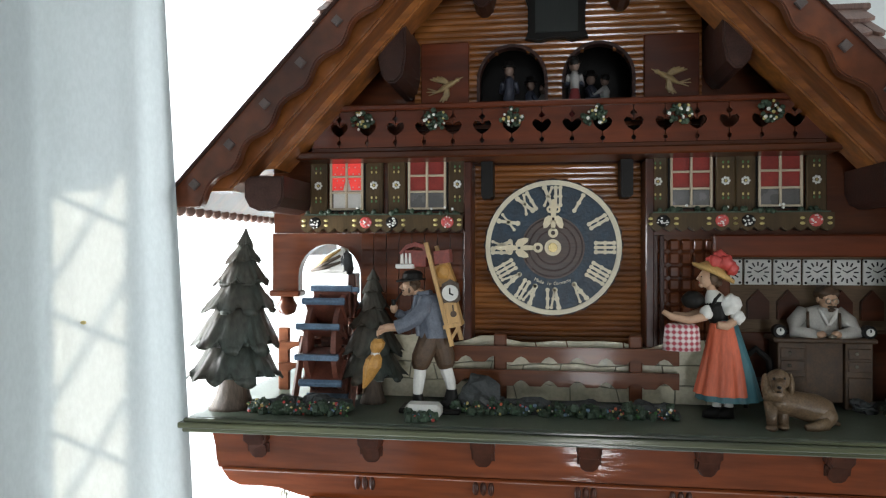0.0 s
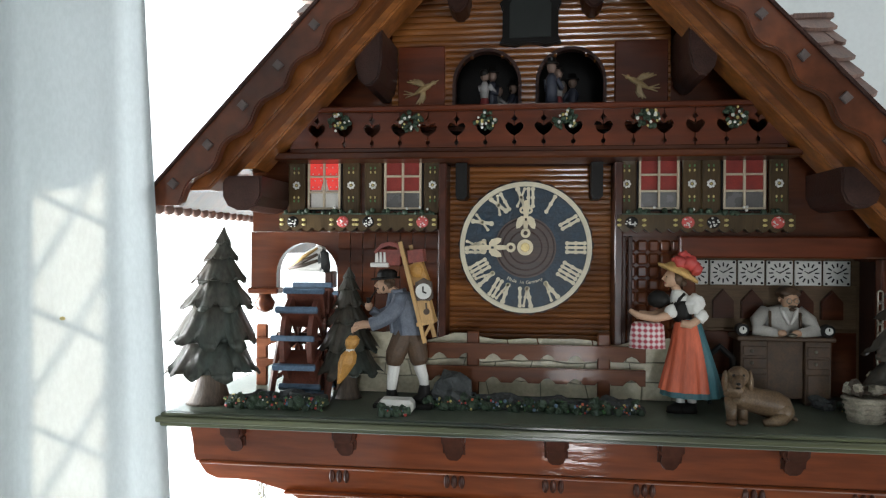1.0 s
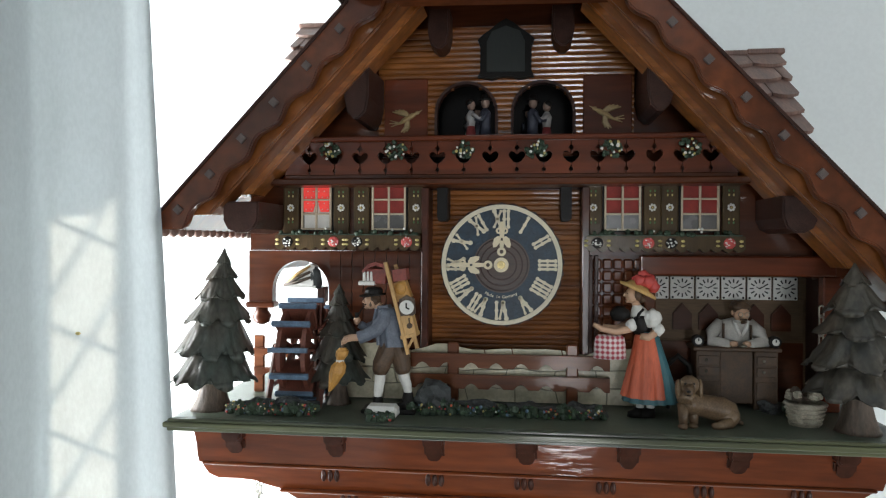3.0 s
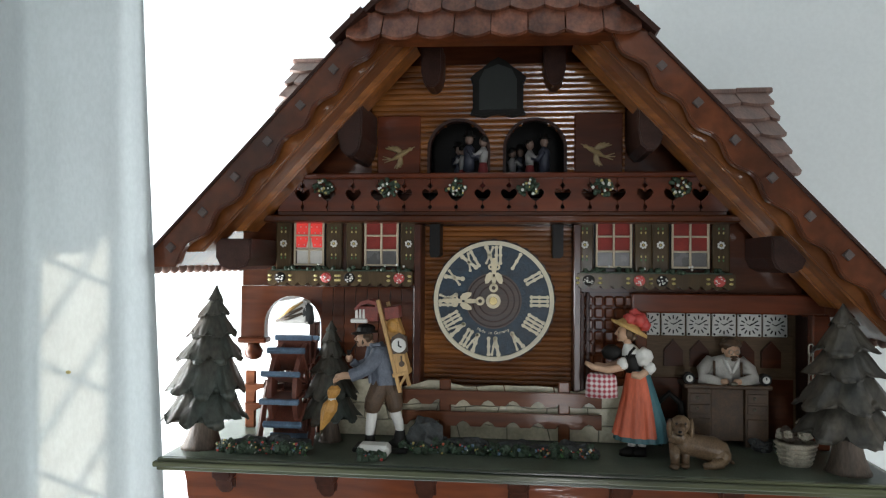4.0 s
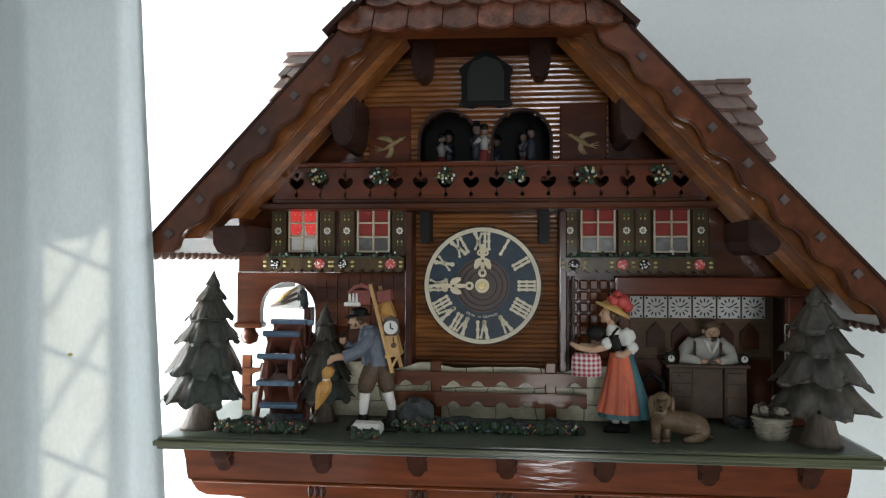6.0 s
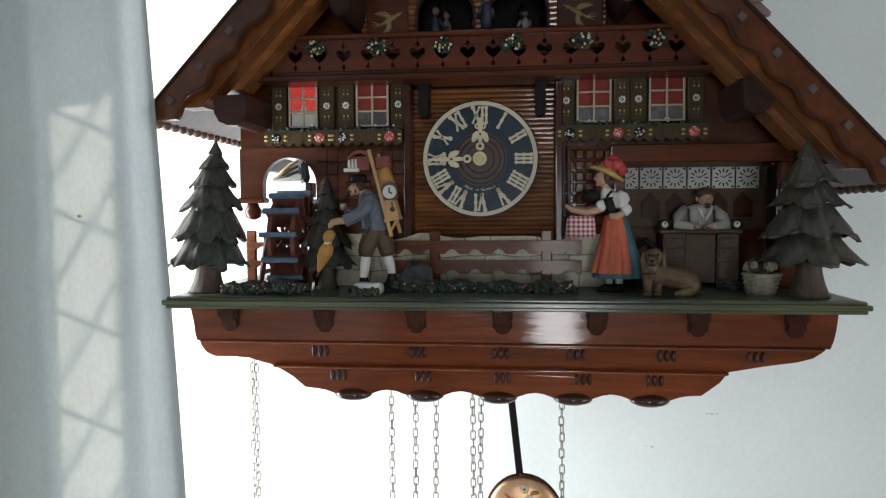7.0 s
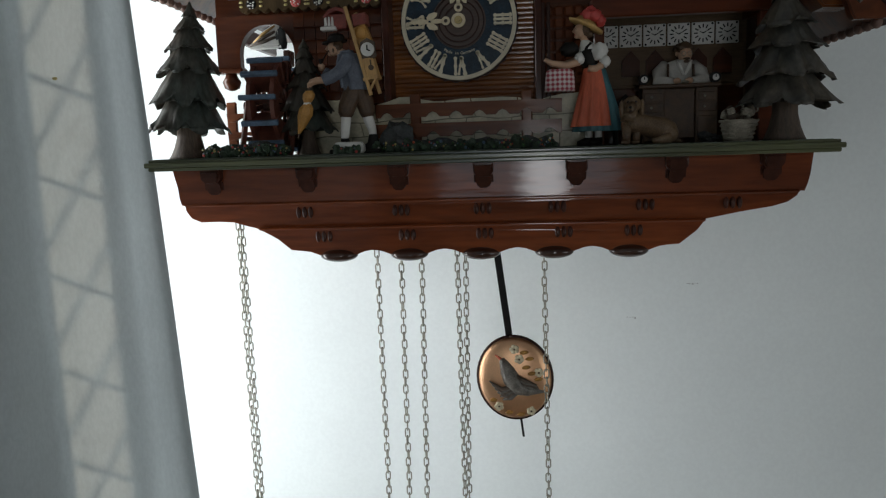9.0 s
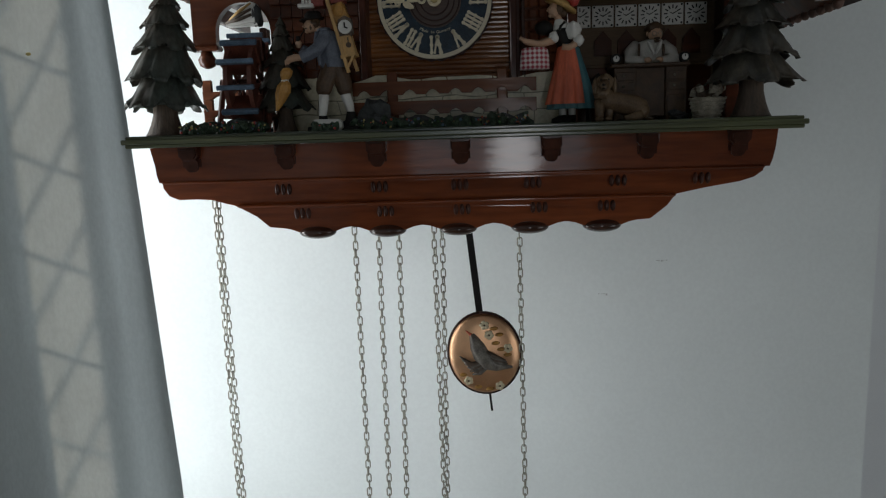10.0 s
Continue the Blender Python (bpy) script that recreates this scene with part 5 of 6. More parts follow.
def peddler():
    bm = B()
    y = -58
    SK, CO, BR, WH, BK, PI, OC, RD, ST, GY = range(10)
    # dark plinth, shoes, stockings
    box(bm, -94, -56, y - 9, y + 8, PZ, PZ + 3.2, 0.8, BK)
    for x0, x1, yy, ax, az in ((-89.5, -79, y - 3, -83, -91), (-71, -58, y + 2, -62.5, -88.5)):
        xm = (x0 + x1) / 2
        body(bm, [(xm, yy, PZ + 3, (x1 - x0) / 2, 3.4), (xm, yy, PZ + 5.4, (x1 - x0) / 2, 3.6), (xm + 1.6, yy, PZ + 7.6, (x1 - x0) / 2.9, 3.2), (ax, yy, az + 0.6, 3.2, 3.0)], 16, BK)
    tube(bm, [(-83.2, y - 3, -92), (-82.6, y - 3, -86), (-81.6, y - 3, -78), (-81.2, y - 3, -73)], [2.6, 3.4, 3.8, 3.6], 14, WH)
    tube(bm, [(-62.3, y + 2, -90), (-63.4, y + 2, -83), (-65.6, y + 2, -77), (-66.6, y + 2, -72)], [2.5, 3.4, 3.9, 3.6], 14, WH)
    # baggy breeches gathered under the knee
    tube(bm, [(-81.6, y - 3, -75), (-81.4, y - 3, -72.5), (-80.4, y - 3, -68), (-77.5, y - 2, -61), (-74.5, y - 1, -53)], [4.3, 5.6, 6.4, 6.8, 7.0], 18, BR)
    tube(bm, [(-65.8, y + 2, -75), (-66.2, y + 2, -72.5), (-67.2, y + 2, -67), (-69, y + 1, -60), (-71, y, -53)], [4.3, 5.7, 6.5, 6.8, 7.2], 18, BR)
    # coat
    folds(bm, [(-79.5, y, -27.4, 3.4, 3.4), (-77.6, y, -29.6, 6.6, 6.2), (-76.6, y, -34, 8.8, 8.0), (-75.4, y, -42, 9.6, 8.2), (-73.8, y, -50, 9.4, 8.4), (-73.2, y, -55.5, 10.0, 9.0)], 40, CO, 7, 0.07)
    tube(bm, [(-84, y - 3, -30), (-84.5, y - 6, -36), (-83, y - 8, -44), (-81.5, y - 8.4, -54)], [1.5, 1.7, 1.5, 1.3], 8, CO)
    tube(bm, [(-84.8, y + 1, -28.6), (-81, y - 4.4, -28.8), (-76.8, y - 3.4, -28.2), (-75.6, y + 1, -28)], 1.7, 8, CO)
    # head in profile: nose, brow, ear, beard, hair
    tube(bm, [(-81, y, -29.5), (-85, y, -27)], [3.2, 3.2], 10, SK)
    ball(bm, (-88.6, y, -24.6), (4.7, 4.4, 5.4), SK, 0.06, 1, 18, 14)
    tube(bm, [(-92.6, y, -22.6), (-94.4, y, -25.2), (-92.8, y, -26)], [0.7, 1.15, 0.8], 8, SK)
    ball(bm, (-91.6, y, -28.4), (2.2, 2.2, 1.8), SK, 0.1, 3, 10, 8)
    ball(bm, (-92.0, y - 1.6, -26.8), (1.5, 1.7, 0.6), BR, 0.2, 4, 10, 6)
    for d in (-3.2, 3.2):
        ball(bm, (-91.6, y + d * 0.75, -23.4), (0.55, 0.6, 0.5), BK, u=6, v=5)
        ball(bm, (-87.0, y + d * 1.34, -25), (1.0, 0.6, 1.5), SK, u=8, v=6)
    ball(bm, (-85.6, y, -23.4), (4.0, 4.7, 4.6), BR, 0.2, 2, 14, 10)
    ball(bm, (-88.2, y - 3.9, -26.2), (0.9, 0.7, 2.2), BR, 0.2, 2, 8, 6)
    # black hat with an upturned brim
    loft(bm, [ring((-87.8, y, -20.8), 9.2, 8.2, 28, tilt=(0.9, 0)), ring((-87.8, y, -19.8), 9.4, 8.4, 28, tilt=(0.9, 0)), ring((-87, y, -19.4), 6.6, 6.0, 28), ring((-86.6, y, -16.4), 6.2, 5.6, 28), ring((-86.6, y, -14.8), 4.8, 4.4, 28), ring((-86.6, y, -14.2), 2.0, 1.8, 28)], BK)
    # near arm leaning on the umbrella
    tube(bm, [(-76.8, y - 7, -31.5), (-78.2, y - 9.5, -37), (-82.6, y - 11.5, -43), (-88.5, y - 12.5, -46.4), (-94.4, y - 13, -48.6)], [4.2, 4.9, 4.8, 4.3, 4.4], 16, CO)
    tube(bm, [(-94, y - 13, -48.5), (-99, y - 13, -48.6), (-103.4, y - 13, -49.8), (-105.4, y - 13, -52.6)], [2.4, 2.5, 2.5, 1.5], 12, SK)
    for k in range(4):
        tube(bm, [(-101.5 - 0.9 * k, y - 15.2 + 1.5 * k, -49.4), (-105.4, y - 15.2 + 1.5 * k, -51), (-105.6, y - 14.8 + 1.3 * k, -53.6)], [0.9, 0.9, 0.6], 6, SK)
    # far arm holding the pipe
    tube(bm, [(-80, y + 5, -33), (-86, y + 2, -42), (-92, y - 1, -43.5), (-96, y - 3, -40.5)], [4.0, 4.2, 3.4, 2.8], 12, CO)
    ball(bm, (-98, y - 3, -37.8), (2.5, 2.3, 3.0), SK, 0.12, 2, 12, 10)
    tube(bm, [(-98, y - 3.6, -36.4), (-98, y - 3.6, -32.4)], [1.2, 1.7], 10, BK)
    tube(bm, [(-97.4, y - 3.6, -35.4), (-95.6, y - 3, -31), (-93.2, y - 1.6, -27.8)], [0.7, 0.6, 0.5], 6, BK)
    # rolled ochre umbrella with a tie
    folds(bm, [(-105.6, y - 13, -55.6, 2.4, 2.2), (-105.8, y - 13, -58, 4.4, 3.8), (-106.4, y - 13, -61, 4.2, 3.6), (-107.3, y - 13, -64.4, 2.3, 2.2), (-108.4, y - 13, -68, 4.6, 4.2), (-109.6, y - 13, -73, 5.0, 4.4), (-112, y - 13, -80, 2.9, 2.6), (-114.6, y - 13, -86, 0.9, 0.9)], 28, OC, 6, 0.16)
    body(bm, [(-107.7, y - 13, -66, 2.9, 2.7), (-107.3, y - 13, -64, 2.7, 2.5)], 14, WH)
    tube(bm, [(-114.4, y - 13, -86), (-115.6, y - 13, -89.5)], [0.7, 0.4], 6, BR)
    tube(bm, [(-105.6, y - 13, -56), (-105.2, y - 13, -52)], 0.9, 6, BR)
    carve(bm, 0.22, 0.4)

    # carrying frame with clocks on his back
    def plank(x0, z0, x1, z1, w, ya, yb, mi, bevel=0.5):
        d = Vector((x1 - x0, z1 - z0)).normalized()
        n = Vector((-d.y, d.x)) * w
        prism(bm, [(x0 + n.x, z0 + n.y), (x1 + n.x, z1 + n.y), (x1 - n.x, z1 - n.y), (x0 - n.x, z0 - n.y)], ya, yb, mi, bevel)
    plank(-77.2, 3, -61, -60, 1.25, y - 9, y - 6, PI)
    plank(-73, 1, -57, -58, 1.25, y + 6, y + 9, PI)
    plank(-62.6, -58, -56.6, -47, 0.9, y - 8, y - 6, PI)
    plank(-66.4, -48.8, -55.4, -46.4, 1.2, y - 8.6, y + 8, PI)
    plank(-72.4, -6.4, -62.8, -5.2, 4.0, y - 6, y + 7, RD)
    plank(-69.4, -10.6, -64.8, -23, 5.4, y - 5, y + 6, OC)
    ball(bm, (-67, y - 5, -15), (4.2, 2.0, 4.6), OC, 0.1, 5, 14, 8)
    prism(bm, [(-67.4, -22.4), (-62.4, -19.4), (-57.4, -22), (-56.4, -32), (-59, -34.4), (-66.2, -34), (-67.8, -29)], y - 7.6, y - 3, GY, 0.6)
    plank(-64, -33.6, -60.6, -46.8, 5.2, y - 7.6, y + 5, PI)
    disc(bm, (-62.0, -27.7), 4.9, y - 9.4, y - 7.4, 28, WH)
    prism(bm, [(-62.6, -24.6), (-61.7, -24.6), (-61.7, -27.6), (-59.8, -28.4), (-60.1, -29.3), (-62.6, -28.3)], y - 9.9, y - 9.2, BK)
    prism(bm, [(-60.9, -35), (-60.1, -35), (-59.7, -39), (-60.5, -39)], y - 8.6, y - 7.4, BR)
    disc(bm, (-60.0, -40.4), 1.9, y - 9.0, y - 7.4, 16, BR)
    # little house clock above his hat
    box(bm, -91, -77, y - 6, y + 6, -12, -1.5, 0.5, RD)
    prism(bm, [(-94, -3.4), (-89.4, 1.6), (-84, 3.2), (-78, 1.6), (-75.4, -6), (-77.2, -6.2), (-79.4, -0.6), (-84, 0.6), (-88.6, -0.8), (-92.6, -4.6)], y - 8, y + 7, RD, 0.5)
    box(bm, -96, -84.6, y - 8.6, y - 3, -13, -10.2, 0.5, WH)
    for a, b in ((-93.2, -91), (-90.4, -88.6), (-88, -86.2)):
        prism(bm, [(a, -10), (b, -10), (b - 0.5, -3.6), (a + 0.2, -3.6)], y - 7.4, y - 5.8, WH, 0.3)
    return solid("peddler_figurine", bm, [M_SKIN, M_COAT, M_BROWN, M_WHITE, M_BLACK, M_PINE, M_OCHRE, M_PACK, M_STONE, M_TRUNK], "carved clock peddler figurine in blue coat with pack and umbrella", "figurine", at=(-77, -58, PZ))

peddler()


def checked():
    m = mat("red_white_check", (0.7, 0.66, 0.62), 0.6, vary=0.1)
    n, l = m.node_tree.nodes, m.node_tree.links
    tex = n.new("ShaderNodeTexCoord")
    ck = []
    for rot in (0, 1):
        wv = n.new("ShaderNodeTexWave")
        wv.bands_direction = "X" if rot == 0 else "Z"
        wv.inputs["Scale"].default_value = 95.0
        l.new(tex.outputs["Object"], wv.inputs["Vector"])
        ck.append(wv)
    ad = n.new("ShaderNodeMath")
    ad.operation = "ADD"
    l.new(ck[0].outputs["Fac"], ad.inputs[0])
    l.new(ck[1].outputs["Fac"], ad.inputs[1])
    rp = n.new("ShaderNodeValToRGB")
    rp.color_ramp.elements[0].color, rp.color_ramp.elements[0].position = (0.66, 0.58, 0.56, 1), 0.25
    rp.color_ramp.elements[1].color, rp.color_ramp.elements[1].position = (0.33, 0.03, 0.05, 1), 0.75
    hf = n.new("ShaderNodeMath")
    hf.operation = "MULTIPLY"
    hf.inputs[1].default_value = 0.5
    l.new(ad.outputs[0], hf.inputs[0])
    l.new(hf.outputs[0], rp.inputs[0])
    l.new(rp.outputs[0], n["Principled BSDF"].inputs["Base Color"])
    return m


M_CHECK = checked()


def waitress():
    bm = B()
    y = -46
    SK, WH, BK, OR, TE, SW, RD, CK, BR = range(9)
    for x in (97, 104):
        body(bm, [(x - 3, y - 3, PZ, 6, 4), (x - 3, y - 3, PZ + 3.5, 5.6, 3.6), (x, y - 1, PZ + 6, 2.8, 2.8)], 10, BK)
        tube(bm, [(x, y - 1, PZ + 5), (x, y, PZ + 16)], 2.7, 8, WH)

    def skirt(rows, mi, a0, a1, k, n=26):
        grid = []
        for z, rx, ry, cx in rows:
            r = []
            for i in range(n + 1):
                a = radians(a0 + (a1 - a0) * i / n)
                f = k + 0.05 * math.sin(a * 15 + 1.2 * math.sin(a * 4)) * min(1.0, (-44 - z) / 30)
                r.append(bm.verts.new((cx + rx * f * math.cos(a), y + ry * f * math.sin(a), z)))
            grid.append(r)
        for p, q in zip(grid, grid[1:]):
            for i in range(n):
                bm.faces.new((p[i], p[i + 1], q[i + 1], q[i])).material_index = mi
    rows = [(-43.5, 6, 5.4, 101), (-47, 8, 7, 101.5), (-60, 11, 10.5, 102.5), (-76, 15, 13, 103.5), (-91, 18.5, 15, 104)]
    skirt(rows, TE, 0, 360, 1.0, 60)
    skirt([(-44, 6, 5.4, 101), (-47, 8, 7, 101.5), (-60, 11, 10.5, 102.5), (-76, 15, 13, 103.2), (-87.5, 17.6, 14.5, 103.2)], OR, 148, 298, 1.06, 44)
    body(bm, [(98.5, y, -45.5, 5.4, 5.0), (97.5, y, -41, 6.2, 5.6), (96.6, y, -36, 6.8, 6.0), (97, y, -32.4, 6.6, 5.6)], 20, BK)
    body(bm, [(96.6, y, -34.6, 6.5, 5.7), (96.6, y, -30.5, 6.2, 5.4), (95.6, y, -27.4, 4.4, 4.0), (94.6, y, -25.6, 2.8, 2.8)], 18, WH)
    for d in (-1, 1):
        tube(bm, [(93.5, y + d * 4.6, -36), (95.5, y + d * 4.8, -31), (98.5, y + d * 3.6, -28)], [1.2, 1.2, 1.0], 8, BK)
    tube(bm, [(95, y, -27), (92.8, y, -22.4)], [2.7, 2.4], 12, SK)
    # head in profile with bun under the hat
    ball(bm, (91.2, y, -18.8), (4.4, 4.2, 5.5), SK, 0.05, 4, 18, 14)
    tube(bm, [(87.3, y, -16.8), (86.0, y, -19.2), (87.4, y, -19.9)], [0.5, 0.85, 0.6], 8, SK)
    ball(bm, (88.6, y, -22.8), (1.7, 1.8, 1.5), SK, u=10, v=8)
    ball(bm, (87.4, y, -21.4), (0.6, 1.1, 0.45), RD, u=8, v=6)
    for d in (-1, 1):
        ball(bm, (88.0, y + d * 2.5, -17.6), (0.45, 0.55, 0.45), BK, u=6, v=5)
    ball(bm, (94.6, y, -18.4), (3.9, 4.6, 4.8), BR, 0.2, 5, 14, 10)
    ball(bm, (98.0, y, -21.4), (2.6, 2.6, 2.4), BR, 0.2, 6, 12, 8)
    loft(bm, [ring((95.2, y, -16.4), 11.8, 10.2, 32, tilt=(-5.6, 0)), ring((95.2, y, -14.4), 12.2, 10.6, 32, tilt=(-5.6, 0)), ring((95.4, y, -13.2), 8, 7.4, 32, tilt=(-3.6, 0)), ring((96, y, -10), 5, 5, 32, tilt=(-2, 0))], SW)
    for dx, dy, dz, r in ((-1.5, -3.4, -8.6, 4.2), (3.6, -4.4, -9.4, 4.4), (7.4, -2.4, -12.6, 4.0), (1.4, 0.4, -6.2, 4.4), (-3.4, 0.6, -8.8, 3.6), (5.4, 2.4, -8.6, 4.2), (8.0, 2.6, -12.8, 3.4), (2, 4.4, -9.6, 4.0)):
        ball(bm, (97.6 + dx, y + dy, dz), r, RD, 0.35, dx, 14, 10)
    ball(bm, (104.4, y - 4, -34.4), (5.8, 5.2, 6.0), WH, 0.3, 6, 18, 12)
    ball(bm, (108.2, y - 4.6, -41.6), (4.0, 3.8, 4.2), WH, 0.3, 7, 16, 10)
    tube(bm, [(106, y - 5, -44), (101, y - 7, -47), (96, y - 7, -46)], [2.6, 2.6, 2.2], 8, SK)
    ball(bm, (90, y - 5, -39.0), (3.8, 4.0, 4.2), WH, 0.3, 8)
    tube(bm, [(90, y - 5, -41), (80, y - 6, -43.5), (70, y - 6, -41.5), (65, y - 6, -38.5)], [2.8, 2.6, 2.2, 1.4], 8, SK)
    tube(bm, [(92, y + 3, -38), (80, y + 1, -42), (72, y, -41)], [2.6, 2.4, 2.0], 8, SK)
    ball(bm, (83, y - 2, -31.5), (7, 5, 5.4), BK, 0.15, 9)
    body(bm, [(76, y - 5, -61.5, 11.5, 8), (76, y - 5, -52, 10.4, 7.6), (76, y - 5, -47.5, 9.8, 7), (76, y - 5, -46, 8, 6)], 28, CK, 0.12, 2)
    return solid("waitress_figurine", bm, [M_SKIN, M_WHITE, M_BLACK, M_ORANGE, M_TEAL, M_STRAW, M_REDP, M_CHECK, M_BROWN], "carved woman figurine in straw hat with orange apron and teal skirt", "figurine", at=(102, -46, PZ), smooth=True)


waitress()
# dog
dg = B()
tube(dg, [(121.5, -72, PZ + 18), (126, -71, PZ + 15), (135, -69, PZ + 13), (145, -67, PZ + 10.5), (151, -66, PZ + 8), (155.5, -66, PZ + 5)], [6.4, 7.6, 7.4, 8.4, 7.6, 3.6], 20)
ball(dg, (149, -70, PZ + 6.4), (7.0, 5.6, 6.4), wob=0.1, seed=3, u=16, v=12)
tube(dg, [(122, -73, PZ + 16), (122.6, -73, PZ + 24)], [6.0, 5.4], 16)
ball(dg, (123.6, -74, PZ + 27.6), (6.2, 6.2, 6.0), wob=0.08, seed=2, u=18, v=14)
tube(dg, [(123, -77, PZ + 26.4), (121.6, -81.5, PZ + 24.4), (121.2, -83.6, PZ + 24.4)], [4.4, 3.2, 2.2], 14)
ball(dg, (121.0, -85.2, PZ + 25.2), (1.3, 0.9, 0.9), mi=1, u=10, v=8)
tube(dg, [(120.0, -84.4, PZ + 22.6), (122.2, -84.6, PZ + 22.4)], 0.4, 6, 1)
for s, ex in ((-1, 116.9), (1, 130.4)):
    ball(dg, (ex, -73.5, PZ + 24.2), (1.9, 3.4, 6.6), wob=0.2, seed=s + 4, u=14, v=10)
    ball(dg, (122.8 + s * 2.7, -79.2, PZ + 29.0), (0.9, 0.7, 0.8), mi=1, u=8, v=6)
for px, dy in ((119.6, 0), (126.6, 3)):
    tube(dg, [(px + 0.8, -73 + dy, PZ + 15), (px + 0.4, -75 + dy, PZ + 8), (px, -77 + dy, PZ + 2.4)], [4.0, 3.2, 2.6], 12)
    ball(dg, (px - 0.6, -79 + dy, PZ + 1.7), (3.2, 3.6, 1.8), wob=0.1, u=12, v=8)
tube(dg, [(149, -73, PZ + 4), (143, -76, PZ + 2.6), (137.5, -77, PZ + 1.8)], [4.2, 2.8, 1.9], 12)
tube(dg, [(154, -64, PZ + 3), (158, -61, PZ + 1.8), (160, -64, PZ + 1.4)], [2.4, 1.7, 0.9], 10)
carve(dg, 0.3, 0.3)
solid("dog_figurine", dg, [M_DOG, M_BLACK], "tan carved dachshund figurine crouching on the platform", "figurine", at=(143, -68, PZ), smooth=True)

# workshop: desk, clockmaker, chair, basket
desk = thing("desk", (168, -10, PZ), "dark brown workbench with small drawers", "desk")
part("desk_top", box(B(), 138, 199, -20, 4, -60, -57, 0.8), M_BROWN, desk)
for x0, x1 in ((141, 158), (181, 197)):
    part("desk_side", box(B(), x0, x1, -17, 2, PZ, -60, 0.5), M_BROWN, desk)
    for z in (-78, -70, -94):
        h = 6.6 if z > -90 else 13
        dr = part("drawer", box(B(), x0 + 1.2, x1 - 1.2, -18.2, -16.8, z + (0 if z > -90 else -6), z + h + (0 if z > -90 else -0.4), 0.4), M_BROWN, desk)
        if z > -90:
            part("knob", ball(B(), ((x0 + x1) / 2 - 2, -18.8, z + 3.6), 1.1, u=8, v=6), M_CHAIN, dr, "brass knob")
part("desk_panel", box(B(), 158.2, 180.8, -14, 2, -98, -60.2, 0.5), M_BROWN, desk)
for x in (142, 195):
    cl2 = B()
    disc(cl2, (x, -53), 4.0, -18, -12, 20, 1)
    disc(cl2, (x, -53), 2.4, -18.8, -17.8, 20, 0)
    prism(cl2, [(x - 0.4, -53), (x + 0.4, -53), (x + 0.4, -51.1), (x - 0.4, -51.1)], -19.2, -18.7, 1)
    solid("table_clock", cl2, [M_WHITE, M_BLACK], "small round black clock standing on the workbench", "clock", at=(x, -15, -57))


def clockmaker():
    bm = B()
    y = -2
    folds(bm, [(173, y - 1, -37.5, 4.5, 4.2), (171, y, -40, 11, 6.4), (171, y, -44, 14.4, 7.4), (170.5, y, -52, 14.0, 7.6), (170.5, y, -59, 13.4, 7.4)], 40, 1, 9, 0.05)
    prism(bm, [(168, -38.4), (178.6, -38.4), (174.6, -49), (172.4, -49)], y - 8.6, y - 5, 1)
    tube(bm, [(168.6, y - 7, -39), (170.4, y - 8.6, -44), (173, y - 9, -49.6)], [1.2, 1.5, 0.8], 8, 4)
    tube(bm, [(178.8, y - 7, -39), (177, y - 8.6, -44), (174, y - 9, -49.6)], [1.2, 1.5, 0.8], 8, 4)
    tube(bm, [(173, y - 1, -40), (174.2, y - 4, -35.4)], 3.4, 10, 0)
    ball(bm, (174.4, y - 5.4, -34.2), (5.4, 5.6, 6.4), 0, 0.06, 2, 18, 14)
    ball(bm, (173.6, y - 3.6, -30.0), (7.0, 6.6, 5.2), 2, 0.3, 3, 18, 12)
    for d in (-1, 1):
        ball(bm, (174 + d * 5.6, y - 4.2, -33.6), (1.0, 1.6, 2.0), 2 if d > 0 else 0, 0.2, 2, 8, 6)
    tube(bm, [(174.6, y - 10.4, -33.4), (174.8, y - 12, -36.2), (174.8, y - 10.4, -36.6)], [0.7, 1.2, 0.8], 8, 0)
    ball(bm, (174.8, y - 10.2, -37.8), (2.8, 1.4, 0.9), 2, 0.3, 5, 12, 6)
    ball(bm, (174.8, y - 9.4, -39.8), (2.2, 1.4, 1.2), 2, 0.3, 6, 10, 6)
    for s in (-1, 1):
        disc(bm, (174.6 + s * 2.4, -34.2), 1.8, y - 11.4, y - 10.9, 16, 3, 1.35)
        xs0 = 171 + s * 13
        tube(bm, [(xs0 - s * 3, y, -41.4), (xs0 + s * 3.4, y - 4, -48), (xs0 + s * 5, y - 9, -54), (xs0 - s * 5, y - 14, -55.4), (171 + s * 6.4, y - 15, -55.4)], [4.4, 5.0, 4.6, 3.7, 2.9], 16, 1)
        ball(bm, (171 + s * 4.6, y - 15.6, -54.8), (3.2, 2.6, 2.3), 0, 0.15, s, 12, 8)
    tube(bm, [(161.6, y - 6.4, -41), (161.4, y - 8.0, -53)], 0.9, 6, 2)
    tube(bm, [(180.6, y - 6.8, -42), (180.4, y - 8.4, -53)], 0.9, 6, 2)
    ball(bm, (172.6, y - 17, -56), (3.0, 2.2, 1.4), 3, u=12, v=8)
    carve(bm, 0.25, 0.35)
    return solid("clockmaker_figurine", bm, [M_SKIN, M_SHIRT, M_BROWN, M_CHAIN, M_WHITE], "carved clockmaker figurine in white shirt behind the workbench", "figurine", at=(171, -2, -60), smooth=True)


